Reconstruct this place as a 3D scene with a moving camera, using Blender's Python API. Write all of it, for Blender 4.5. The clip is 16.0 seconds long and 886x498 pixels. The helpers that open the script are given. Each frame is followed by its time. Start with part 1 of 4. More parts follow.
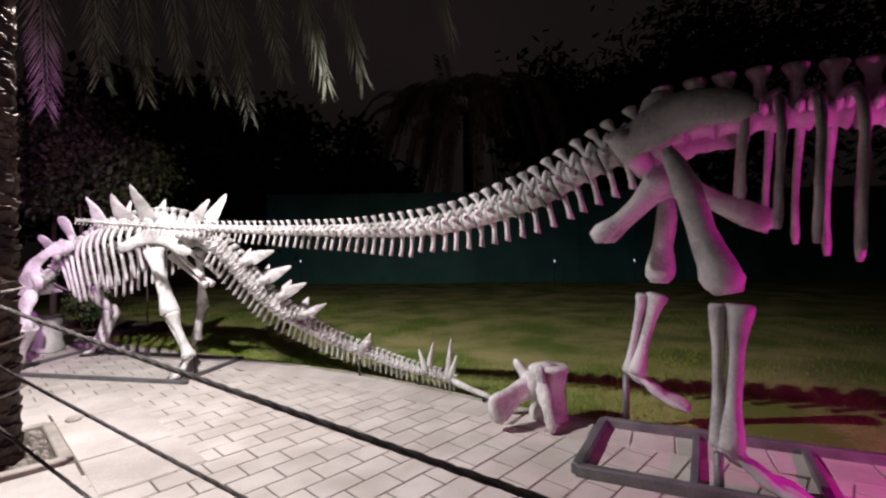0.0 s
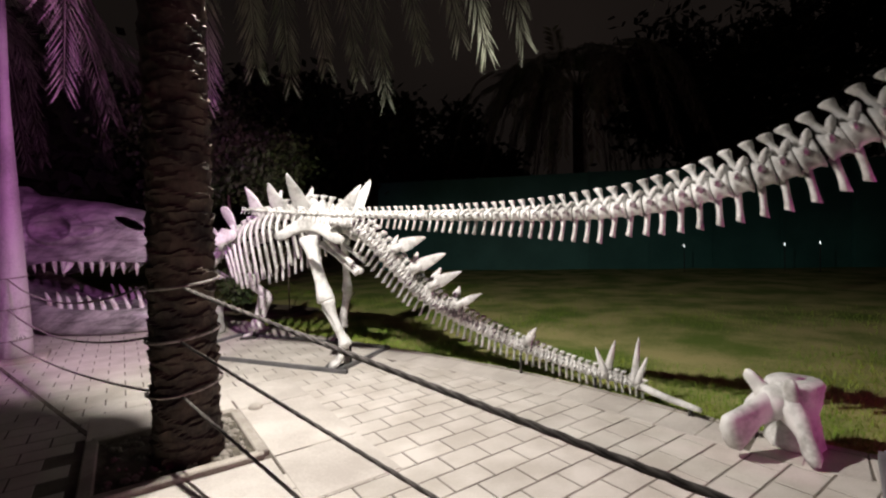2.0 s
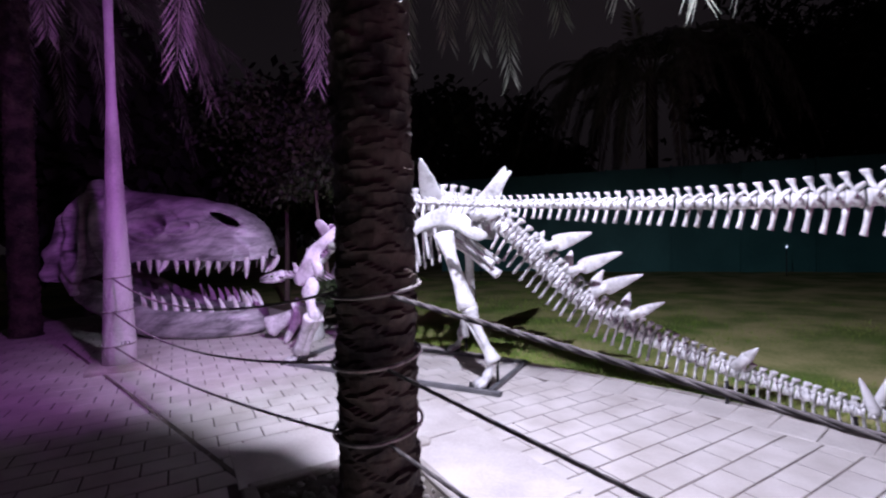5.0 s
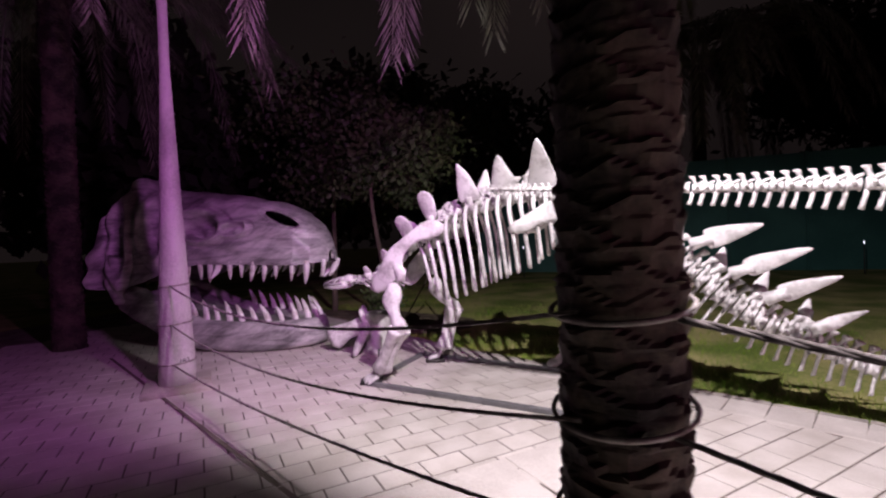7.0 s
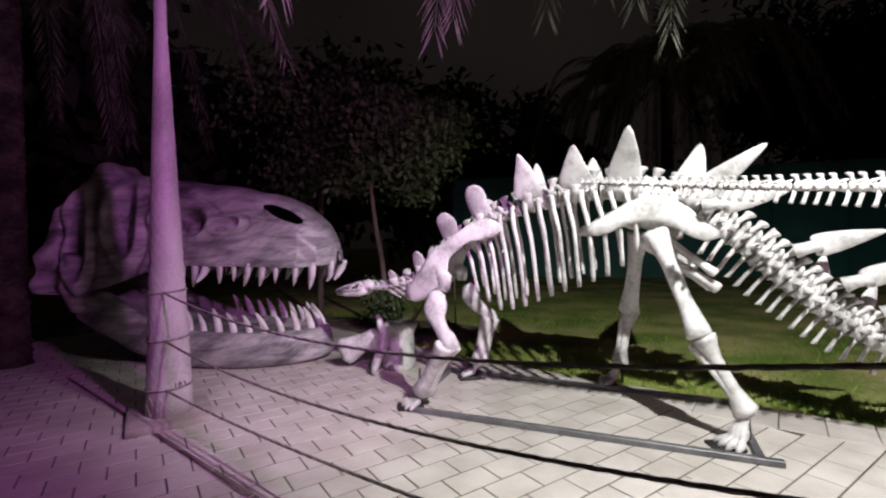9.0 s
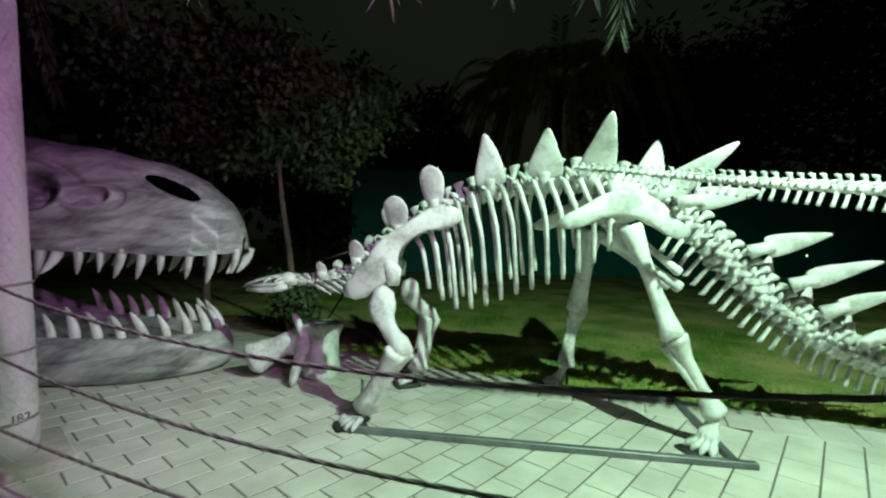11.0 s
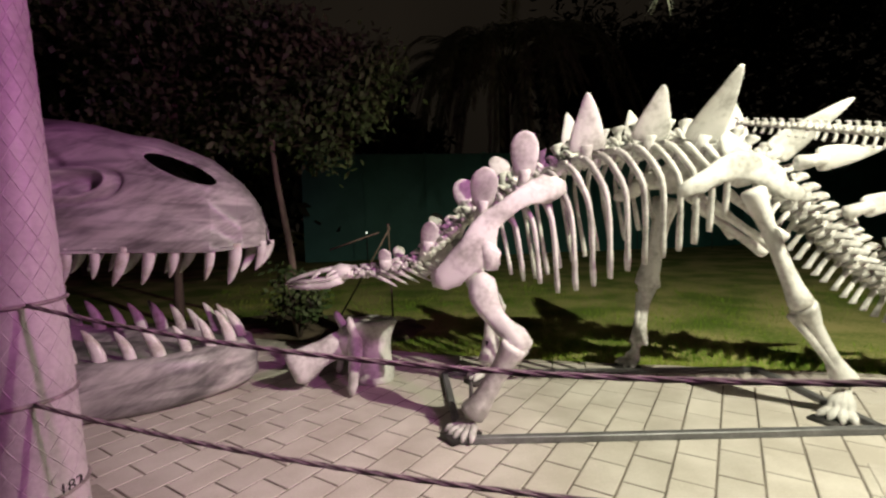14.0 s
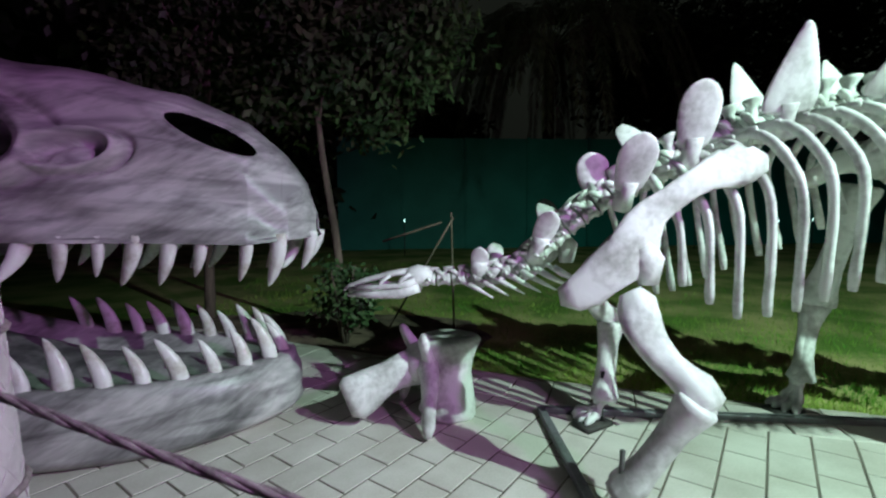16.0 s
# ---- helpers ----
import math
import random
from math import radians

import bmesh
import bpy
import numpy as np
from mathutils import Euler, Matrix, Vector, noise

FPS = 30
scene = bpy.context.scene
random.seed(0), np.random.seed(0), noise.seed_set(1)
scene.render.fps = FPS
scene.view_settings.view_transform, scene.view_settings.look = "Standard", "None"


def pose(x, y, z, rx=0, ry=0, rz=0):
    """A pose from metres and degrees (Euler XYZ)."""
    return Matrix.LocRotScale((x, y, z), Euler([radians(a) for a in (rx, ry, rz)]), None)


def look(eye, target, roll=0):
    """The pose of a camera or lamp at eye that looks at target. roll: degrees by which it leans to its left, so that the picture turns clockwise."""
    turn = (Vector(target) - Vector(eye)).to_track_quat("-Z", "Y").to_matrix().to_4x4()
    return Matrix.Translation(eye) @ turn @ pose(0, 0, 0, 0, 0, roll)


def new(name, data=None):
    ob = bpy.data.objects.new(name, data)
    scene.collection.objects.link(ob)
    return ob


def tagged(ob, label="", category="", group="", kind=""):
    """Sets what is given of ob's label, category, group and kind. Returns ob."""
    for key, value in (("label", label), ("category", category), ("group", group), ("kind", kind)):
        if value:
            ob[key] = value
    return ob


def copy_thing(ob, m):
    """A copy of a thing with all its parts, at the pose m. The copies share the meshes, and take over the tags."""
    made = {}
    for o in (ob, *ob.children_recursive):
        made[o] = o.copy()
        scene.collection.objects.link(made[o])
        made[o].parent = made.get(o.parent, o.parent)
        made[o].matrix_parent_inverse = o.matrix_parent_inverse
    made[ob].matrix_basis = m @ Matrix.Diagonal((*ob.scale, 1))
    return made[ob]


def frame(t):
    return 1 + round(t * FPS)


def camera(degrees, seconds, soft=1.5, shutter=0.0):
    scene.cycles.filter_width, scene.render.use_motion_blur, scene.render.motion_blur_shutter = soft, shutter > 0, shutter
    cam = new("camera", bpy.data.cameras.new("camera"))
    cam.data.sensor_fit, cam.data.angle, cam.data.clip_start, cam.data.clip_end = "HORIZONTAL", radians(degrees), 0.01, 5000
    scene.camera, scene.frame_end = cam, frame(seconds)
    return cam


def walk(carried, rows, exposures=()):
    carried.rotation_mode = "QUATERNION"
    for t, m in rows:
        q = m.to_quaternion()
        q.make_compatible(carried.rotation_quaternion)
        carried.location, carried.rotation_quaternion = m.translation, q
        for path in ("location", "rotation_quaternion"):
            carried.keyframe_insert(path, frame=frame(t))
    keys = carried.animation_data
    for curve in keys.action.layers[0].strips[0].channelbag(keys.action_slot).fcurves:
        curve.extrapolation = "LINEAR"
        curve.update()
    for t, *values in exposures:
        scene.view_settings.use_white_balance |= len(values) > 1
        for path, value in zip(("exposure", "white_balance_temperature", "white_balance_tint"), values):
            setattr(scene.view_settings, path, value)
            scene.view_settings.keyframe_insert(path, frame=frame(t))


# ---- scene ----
cam = camera(88.7, 16.0, soft=2.2, shutter=0.4)
PATH = [
    (0, (-0.113, 0.021, 1.437), (-0.078, 2.021, 1.446), -0.7),
    (0.5, (-0.303, 0.119, 1.434), (-0.337, 2.119, 1.44), -0.9),
    (1, (-0.499, 0.196, 1.449), (-0.707, 2.185, 1.437), -1.5),
    (1.5, (-0.707, 0.305, 1.454), (-1.075, 2.271, 1.426), -1.4),
    (2, (-0.903, 0.465, 1.452), (-1.272, 2.43, 1.404), -1.3),
    (2.5, (-1.135, 0.514, 1.464), (-1.381, 2.498, 1.406), -1.4),
    (3, (-1.363, 0.561, 1.472), (-1.517, 2.555, 1.428), -0.5),
    (3.5, (-1.564, 0.722, 1.447), (-1.732, 2.714, 1.421), -0.3),
    (4, (-1.737, 0.87, 1.429), (-2.041, 2.846, 1.369), -0.9),
    (4.5, (-1.997, 0.967, 1.436), (-2.396, 2.926, 1.375), -1.2),
    (5, (-2.262, 1.023, 1.428), (-2.795, 2.951, 1.388), -1.2),
    (7.5, (-3.604, 1.634, 1.419), (-4.214, 3.538, 1.387), -2.0),
    (8, (-3.913, 1.694, 1.45), (-4.467, 3.616, 1.426), -1.8),
    (10.5, (-4.776, 2.298, 1.391), (-4.864, 4.296, 1.346), 0.6),
    (11, (-4.945, 2.405, 1.385), (-4.857, 4.403, 1.338), 1.1),
    (11.5, (-5.127, 2.522, 1.381), (-4.871, 4.505, 1.324), 1.4),
    (12, (-5.33, 2.535, 1.391), (-4.94, 4.496, 1.333), 0.9),
    (12.5, (-5.526, 2.524, 1.373), (-5.08, 4.473, 1.296), 0.9),
    (13, (-5.69, 2.616, 1.354), (-5.269, 4.568, 1.252), 0.7),
    (13.5, (-5.868, 2.8, 1.34), (-5.454, 4.753, 1.229), -1.2),
    (14, (-6.061, 3.003, 1.339), (-5.674, 4.962, 1.226), -1.7),
    (14.5, (-6.237, 3.228, 1.333), (-5.916, 5.197, 1.192), -1.0),
    (15, (-6.273, 3.531, 1.358), (-6.036, 5.513, 1.228), -1.2),
    (15.5, (-6.313, 3.778, 1.343), (-6.041, 5.755, 1.21), -0.4),
    (16, (-6.37, 3.996, 1.349), (-6.098, 5.971, 1.189), -0.4),
]
# picture tint stands in for the wash lamp's colour changes: seconds, stops, kelvin, tint
EXPOSURES = [
    (0, 0.0, 6580, 20), (1, 0.0, 6100, -4), (1.5, 0.0, 6170, -10), (2, 0.0, 6940, 12), (3, 0.0, 6850, 10), (3.5, 0.0, 6490, -14), (4, 0.0, 6250, -18), (4.5, 0.0, 5880, -4),
    (5, 0.0, 5430, 32), (6.2, 0.0, 6500, 10), (7.5, 0.0, 6410, 42), (8, 0.0, 6250, 26), (9.2, 0.04, 6500, 10), (10.5, 0.03, 7350, 24), (11, 0.06, 6050, -60), (11.5, 0.06, 6050, -60),
    (12, 0.03, 5560, 2), (12.5, 0.03, 5430, 34), (13, 0.05, 5490, 34), (13.5, 0.1, 8330, -6), (14, 0.14, 8060, -4), (14.5, 0.22, 6760, 28), (15.5, 0.32, 6410, 36), (16, 0.34, 5500, -42),
]
walk(cam, [(t, look(eye, target, roll)) for t, eye, target, roll in PATH], exposures=EXPOSURES)

# ---- world, lights ----
world = bpy.data.worlds.new("night_sky")
scene.world = world
world.use_nodes = True
wt = world.node_tree
bg = wt.nodes["Background"]
wtex = wt.nodes.new("ShaderNodeTexNoise")
wtex.inputs["Scale"].default_value = 1.6
wramp = wt.nodes.new("ShaderNodeValToRGB")
wramp.color_ramp.elements[0].position, wramp.color_ramp.elements[0].color = 0.36, (0.0034, 0.0028, 0.0027, 1)
wramp.color_ramp.elements[1].position, wramp.color_ramp.elements[1].color = 0.72, (0.0098, 0.0076, 0.0068, 1)
wt.links.new(wtex.outputs["Fac"], wramp.inputs["Fac"])
wt.links.new(wramp.outputs["Color"], bg.inputs["Color"])
bg.inputs["Strength"].default_value = 1.0


def spot(name, eye, target, watts, colour, cone, radius, blend=0.6):
    lamp = bpy.data.lights.new(name, "SPOT")
    lamp.energy, lamp.color, lamp.spot_size, lamp.spot_blend, lamp.shadow_soft_size = watts, colour, radians(cone), blend, radius
    ob = new(name, lamp)
    ob.matrix_world = look(eye, target)
    return ob


# white flood strapped to the palm trunk, a colour-changing wash towards the big head, a magenta wash at the long-neck's body
spot("flood_white", (-2.972, 3.275, 3.8), (-2.5, 5.15, 0.0), 910, (1.0, 0.98, 0.96), 137, 0.035, 0.55)
spot("wash_colour", (-3.8, 3.0, 2.75), (-8.1, 6.4, 1.95), 335, (0.84, 0.25, 0.9), 100, 0.08, 0.85)
spot("wash_magenta", (3.05, 1.75, 0.8), (2.4, 2.9, 1.0), 62, (1.0, 0.02, 0.54), 140, 0.06, 0.5)

# ---- materials ----


def material(name, rough=0.7, metal=0.0):
    m = bpy.data.materials.new(name)
    m.use_nodes = True
    b = m.node_tree.nodes["Principled BSDF"]
    b.inputs["Roughness"].default_value, b.inputs["Metallic"].default_value = rough, metal
    return m, m.node_tree, b


def noisy(name, c0, c1, scale, rough=0.7, bump=0.3, fine=60.0, metal=0.0, lo=0.35, hi=0.65, vary=0.0, stretch=None, dist=0.02, island=False, tilt=0.0):
    """Two-scale mottled surface with fine relief; vary: brightness difference from piece to piece."""
    m, nt, b = material(name, rough, metal)
    n, l = nt.nodes, nt.links
    co = n.new("ShaderNodeNewGeometry")
    src = co.outputs["Position"]
    if stretch:
        mp = n.new("ShaderNodeMapping")
        mp.vector_type = "TEXTURE"
        mp.inputs["Scale"].default_value = [1 / k for k in stretch]
        mp.inputs["Rotation"].default_value = (0, tilt, 0)
        l.new(src, mp.inputs["Vector"])
        src = mp.outputs["Vector"]
    big, small = n.new("ShaderNodeTexNoise"), n.new("ShaderNodeTexNoise")
    big.inputs["Scale"].default_value, small.inputs["Scale"].default_value = scale, fine
    big.inputs["Detail"].default_value, small.inputs["Detail"].default_value = 6, 4
    l.new(src, big.inputs["Vector"]), l.new(src, small.inputs["Vector"])
    mix = n.new("ShaderNodeMath")
    mix.operation = "MULTIPLY_ADD"
    mix.inputs[1].default_value = 0.35
    l.new(small.outputs["Fac"], mix.inputs[0])
    sub = n.new("ShaderNodeMath")
    sub.operation = "MULTIPLY_ADD"
    sub.inputs[1].default_value, sub.inputs[2].default_value = 1.0, -0.175
    l.new(big.outputs["Fac"], sub.inputs[0])
    l.new(sub.outputs[0], mix.inputs[2])
    ramp = n.new("ShaderNodeValToRGB")
    ramp.color_ramp.elements[0].position, ramp.color_ramp.elements[0].color = lo, (*c0, 1)
    ramp.color_ramp.elements[1].position, ramp.color_ramp.elements[1].color = hi, (*c1, 1)
    l.new(mix.outputs[0], ramp.inputs["Fac"])
    col = ramp.outputs["Color"]
    if vary:
        info = n.new("ShaderNodeNewGeometry" if island else "ShaderNodeObjectInfo")
        hv = n.new("ShaderNodeHueSaturation")
        mr = n.new("ShaderNodeMapRange")
        mr.inputs["To Min"].default_value, mr.inputs["To Max"].default_value = 1 - vary, 1 + vary
        l.new(info.outputs["Random Per Island" if island else "Random"], mr.inputs["Value"])
        l.new(mr.outputs["Result"], hv.inputs["Value"])
        l.new(col, hv.inputs["Color"])
        col = hv.outputs["Color"]
    l.new(col, b.inputs["Base Color"])
    if bump:
        bp = n.new("ShaderNodeBump")
        bp.inputs["Strength"].default_value, bp.inputs["Distance"].default_value = bump, dist
        l.new(mix.outputs[0], bp.inputs["Height"])
        l.new(bp.outputs["Normal"], b.inputs["Normal"])
    return m


BONE = noisy("cast_bone", (0.34, 0.33, 0.31), (0.77, 0.76, 0.745), 4.5, 0.6, 0.3, 30, lo=0.28, hi=0.57)
BONE2 = noisy("cast_bone_grey", (0.4, 0.39, 0.4), (0.74, 0.72, 0.73), 5, 0.5, 0.4, 45, lo=0.3, hi=0.6)
HEAD = noisy("painted_head", (0.16, 0.155, 0.152), (0.58, 0.565, 0.55), 1.7, 0.38, 0.3, 16, lo=0.28, hi=0.6, stretch=(0.55, 1.0, 2.6), tilt=-0.5)
hn, hl = HEAD.node_tree.nodes, HEAD.node_tree.links
hb = hn["Principled BSDF"]
hold = hb.inputs["Base Color"].links[0].from_socket
hco, hmp, hw, hr, hm = hn.new("ShaderNodeTexCoord"), hn.new("ShaderNodeMapping"), hn.new("ShaderNodeTexNoise"), hn.new("ShaderNodeValToRGB"), hn.new("ShaderNodeMix")
hmp.inputs["Rotation"].default_value = (0, radians(-24), 0)
hmp.inputs["Scale"].default_value = (1.1, 1.6, 6.5)
hw.inputs["Scale"].default_value, hw.inputs["Detail"].default_value, hw.inputs["Distortion"].default_value = 1.6, 5.0, 0.9
hr.color_ramp.elements[0].position, hr.color_ramp.elements[0].color = 0.34, (0.22, 0.22, 0.24, 1)
hr.color_ramp.elements[1].position, hr.color_ramp.elements[1].color = 0.56, (1, 1, 1, 1)
hm.data_type, hm.blend_type = "RGBA", "MULTIPLY"
hm.inputs["Factor"].default_value = 0.6
hl.new(hco.outputs["Object"], hmp.inputs["Vector"])
hl.new(hmp.outputs["Vector"], hw.inputs["Vector"])
hl.new(hw.outputs["Fac"], hr.inputs["Fac"])
hl.new(hold, hm.inputs["A"])
hl.new(hr.outputs["Color"], hm.inputs["B"])
hl.new(hm.outputs["Result"], hb.inputs["Base Color"])
TOOTH = noisy("tooth_enamel", (0.5, 0.46, 0.38), (0.86, 0.85, 0.82), 7, 0.3, 0.15, 40, lo=0.25, hi=0.55)
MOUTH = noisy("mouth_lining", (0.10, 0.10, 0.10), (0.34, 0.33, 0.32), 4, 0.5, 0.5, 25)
PAVER = noisy("paver_concrete", (0.50, 0.46, 0.41), (0.66, 0.62, 0.57), 2.5, 0.85, 0.4, 90, vary=0.06, dist=0.004)
PAVERS = noisy("paver_concrete_far", (0.50, 0.46, 0.41), (0.66, 0.62, 0.57), 2.5, 0.85, 0.4, 90, vary=0.06, dist=0.004, island=True)
SLAB = noisy("cast_slab", (0.48, 0.44, 0.40), (0.66, 0.62, 0.57), 1.8, 0.85, 0.35, 70, vary=0.05, dist=0.004)
MORTAR = noisy("joint_sand", (0.09, 0.075, 0.06), (0.2, 0.17, 0.14), 3, 0.95, 0.6, 80, dist=0.004)
KERB = noisy("kerb_stone", (0.30, 0.27, 0.23), (0.5, 0.46, 0.41), 3, 0.9, 0.5, 60, vary=0.1, dist=0.006)
SOIL = noisy("planting_soil", (0.05, 0.042, 0.032), (0.16, 0.14, 0.11), 6, 0.95, 0.8, 50)
BEDM = noisy("bare_earth", (0.06, 0.045, 0.03), (0.2, 0.155, 0.105), 4, 0.95, 0.9, 40)
GRASSM = noisy("grass_ground", (0.14, 0.215, 0.03), (0.46, 0.42, 0.17), 0.9, 0.95, 0.9, 30, lo=0.38, hi=0.62)
BLADE = noisy("grass_blade", (0.12, 0.27, 0.018), (0.3, 0.38, 0.06), 1.3, 0.7, 0.0, 20, vary=0.3, island=True)
BARK = noisy("palm_bark", (0.018, 0.014, 0.011), (0.115, 0.088, 0.064), 4, 0.9, 0.9, 40, vary=0.25)
FROND = noisy("palm_leaf", (0.13, 0.145, 0.095), (0.3, 0.31, 0.235), 3, 0.55, 0.1, 30, vary=0.25, island=True)
LEAF = noisy("tree_leaf", (0.028, 0.058, 0.017), (0.075, 0.115, 0.035), 2, 0.6, 0.1, 20, vary=0.35, island=True)
# leaf colour taken down to near black for unlit trees in silhouette
LEAF_SHADED = noisy("shaded_leaf", (0.012, 0.02, 0.008), (0.03, 0.042, 0.016), 2, 0.7, 0.1, 20, vary=0.35, island=True)
WOOD = noisy("tree_bark", (0.07, 0.055, 0.04), (0.17, 0.135, 0.1), 5, 0.9, 0.7, 40, stretch=(1, 1, 0.3))
STEEL = noisy("grey_steel", (0.14, 0.14, 0.145), (0.26, 0.26, 0.27), 4, 0.5, 0.2, 60, metal=0.4)
DARK = noisy("dark_iron", (0.02, 0.02, 0.02), (0.06, 0.055, 0.05), 5, 0.6, 0.3, 50)
ROPEM = noisy("rope_fibre", (0.2, 0.18, 0.165), (0.42, 0.38, 0.35), 20, 0.85, 0.5, 140, dist=0.004)
# same rope darkened: the shade of the backlit ropes is in the colour
ROPE_BACKLIT = noisy("backlit_rope_fibre", (0.07, 0.06, 0.055), (0.17, 0.15, 0.14), 20, 0.85, 0.5, 140, dist=0.004)
POLEM = noisy("pole_paint", (0.36, 0.34, 0.33), (0.6, 0.58, 0.56), 2, 0.5, 0.25, 40)
WALLM = noisy("teal_hoarding", (0.025, 0.15, 0.125), (0.045, 0.21, 0.175), 0.8, 0.6, 0.2, 15, vary=0.08)
INK = noisy("black_paint", (0.012, 0.012, 0.012), (0.03, 0.03, 0.03), 9, 0.6, 0.0)
lamp_m, lamp_nt, lamp_b = material("far_lamp_glow")
lamp_b.inputs["Emission Color"].default_value, lamp_b.inputs["Emission Strength"].default_value = (0.8, 0.95, 1, 1), 2.0

# ---- building helpers ----


def finish(name, bm, mat, smooth=True):
    me = bpy.data.meshes.new(name)
    bm.normal_update()
    bm.to_mesh(me)
    bm.free()
    me.materials.append(mat)
    if smooth:
        me.shade_smooth()
    return me


def thing(name, at, label, category, group="", kind=""):
    ob = new(name)
    ob.empty_display_size = 0.1
    ob.matrix_basis = Matrix.Translation(at)
    return tagged(ob, label, category, group, kind)


def part(name, bm, mat, parent, label="", m=None, smooth=True):
    """Links a bmesh, or a ready mesh, given in world metres, as one mesh under a thing or part."""
    me = bm if isinstance(bm, bpy.types.Mesh) else finish(name, bm, mat, smooth)
    ob = new(name, me)
    ob.parent = parent
    if parent.type == "EMPTY":
        ob.matrix_parent_inverse = parent.matrix_basis.inverted()
    if m is not None:
        ob.matrix_basis = m
    return tagged(ob, label)


def solo(name, bm, mat, label, category, group="", kind="", smooth=False):
    return tagged(new(name, finish(name, bm, mat, smooth)), label, category, group, kind)


def V(*a):
    return Vector(a)


def smooth_path(pts, n):
    """n+1 points evenly spaced along a Catmull-Rom curve through pts."""
    p = [Vector(q) for q in pts]
    p = [2 * p[0] - p[1]] + p + [2 * p[-1] - p[-2]]
    fine = []
    for i in range(1, len(p) - 2):
        for k in range(12):
            t = k / 12
            a, b, c, d = p[i - 1], p[i], p[i + 1], p[i + 2]
            fine.append(0.5 * (2 * b + (c - a) * t + (2 * a - 5 * b + 4 * c - d) * t * t + (3 * b - a - 3 * c + d) * t ** 3))
    fine.append(p[-2])
    run = [0.0]
    for a, b in zip(fine, fine[1:]):
        run.append(run[-1] + (b - a).length)
    out, j = [], 0
    for k in range(n + 1):
        s = run[-1] * k / n
        while j < len(run) - 2 and run[j + 1] < s:
            j += 1
        f = (s - run[j]) / max(1e-9, run[j + 1] - run[j])
        out.append(fine[j].lerp(fine[j + 1], min(1, f)))
    return out


def tube(bm, pts, radii, seg=10, side=None, flat=1.0, rough=0.0):
    """A closed round limb through pts; flat squeezes it across the direction side."""
    pts = [Vector(p) for p in pts]
    if isinstance(radii, (int, float)):
        radii = [radii] * len(pts)
    rings = []
    ref = Vector(side) if side else Vector((0.13, 0.31, 0.94))
    for i, p in enumerate(pts):
        d = (pts[min(i + 1, len(pts) - 1)] - pts[max(i - 1, 0)]).normalized()
        u = ref - d * ref.dot(d)
        if u.length < 1e-3:
            u = d.orthogonal()
        u.normalize()
        w = d.cross(u)
        ring = []
        for k in range(seg):
            a = 2 * math.pi * k / seg
            r = radii[i] * (1 + (rough * noise.noise(p * 9 + Vector((math.cos(a), math.sin(a), 0)) * 1.5) if rough else 0))
            ring.append(bm.verts.new(p + u * math.cos(a) * r * flat + w * math.sin(a) * r))
        rings.append(ring)
    for a, b in zip(rings, rings[1:]):
        for k in range(seg):
            bm.faces.new((a[k], a[(k + 1) % seg], b[(k + 1) % seg], b[k]))
    bm.faces.new(rings[0][::-1])
    bm.faces.new(rings[-1])
    return bm


def box(bm, c, size, turn=0.0, chamfer=0.0):
    """An upright box, turned about z, with its top edge chamfered."""
    x, y, z = (s / 2 for s in size)
    levels = [(-z, 0), (z - chamfer, 0), (z, chamfer)] if chamfer else [(-z, 0), (z, 0)]
    ca, sa = math.cos(turn), math.sin(turn)
    rings = []
    for h, i in levels:
        rings.append([bm.verts.new((c[0] + ca * px - sa * py, c[1] + sa * px + ca * py, c[2] + h)) for px, py in ((-x + i, -y + i), (x - i, -y + i), (x - i, y - i), (-x + i, y - i))])
    for a, b in zip(rings, rings[1:]):
        for k in range(4):
            bm.faces.new((a[k], a[(k + 1) % 4], b[(k + 1) % 4], b[k]))
    bm.faces.new(rings[0][::-1])
    bm.faces.new(rings[-1])
    return bm


def bar(bm, a, b, w, h):
    """A straight flat bar lying between a and b (its underside's axis)."""
    a, b = Vector(a), Vector(b)
    d = b - a
    return box(bm, (a + b) / 2 + V(0, 0, h / 2), (d.length, w, h), math.atan2(d.y, d.x), min(w, h) * 0.12)


def long_bone(bm, a, b, r, ends=1.7, bow=(0, 0, 0), side=None, flat=1.0, seg=12):
    """A limb bone: narrow shaft, swollen knuckled ends."""
    a, b, bow = Vector(a), Vector(b), Vector(bow)
    pts, rad = [], []
    for t, k in ((0, 0.75), (0.02, 1.15), (0.07, 1.0), (0.15, 0.62), (0.3, 0.12), (0.5, 0.0), (0.7, 0.1), (0.85, 0.55), (0.93, 0.95), (0.98, 1.1), (1, 0.7)):
        pts.append(a.lerp(b, t) + bow * math.sin(math.pi * t))
        rad.append(r * (1 + (ends - 1) * k))
    return tube(bm, pts, rad, seg, side, flat, 0.12)


# ---- ground ----
ROW = radians(46)
U, W = V(math.cos(ROW), math.sin(ROW), 0), V(math.sin(ROW), -math.cos(ROW), 0)
EDGE = smooth_path([(9, -0.6, 0), (4.6, 2.1, 0), (2.6, 3.05, 0), (1.0, 3.85, 0), (0.3, 4.36, 0), (-0.4, 4.9, 0), (-1.3, 5.5, 0), (-2.75, 6.2, 0), (-4.0, 6.78, 0), (-5.3, 7.45, 0), (-7.0, 8.55, 0), (-9.4, 9.9, 0), (-14, 11, 0)], 90)


def edge_y(x):
    for a, b in zip(EDGE, EDGE[1:]):
        if b.x <= x <= a.x:
            return a.y + (b.y - a.y) * (x - a.x) / (b.x - a.x)
    return 0


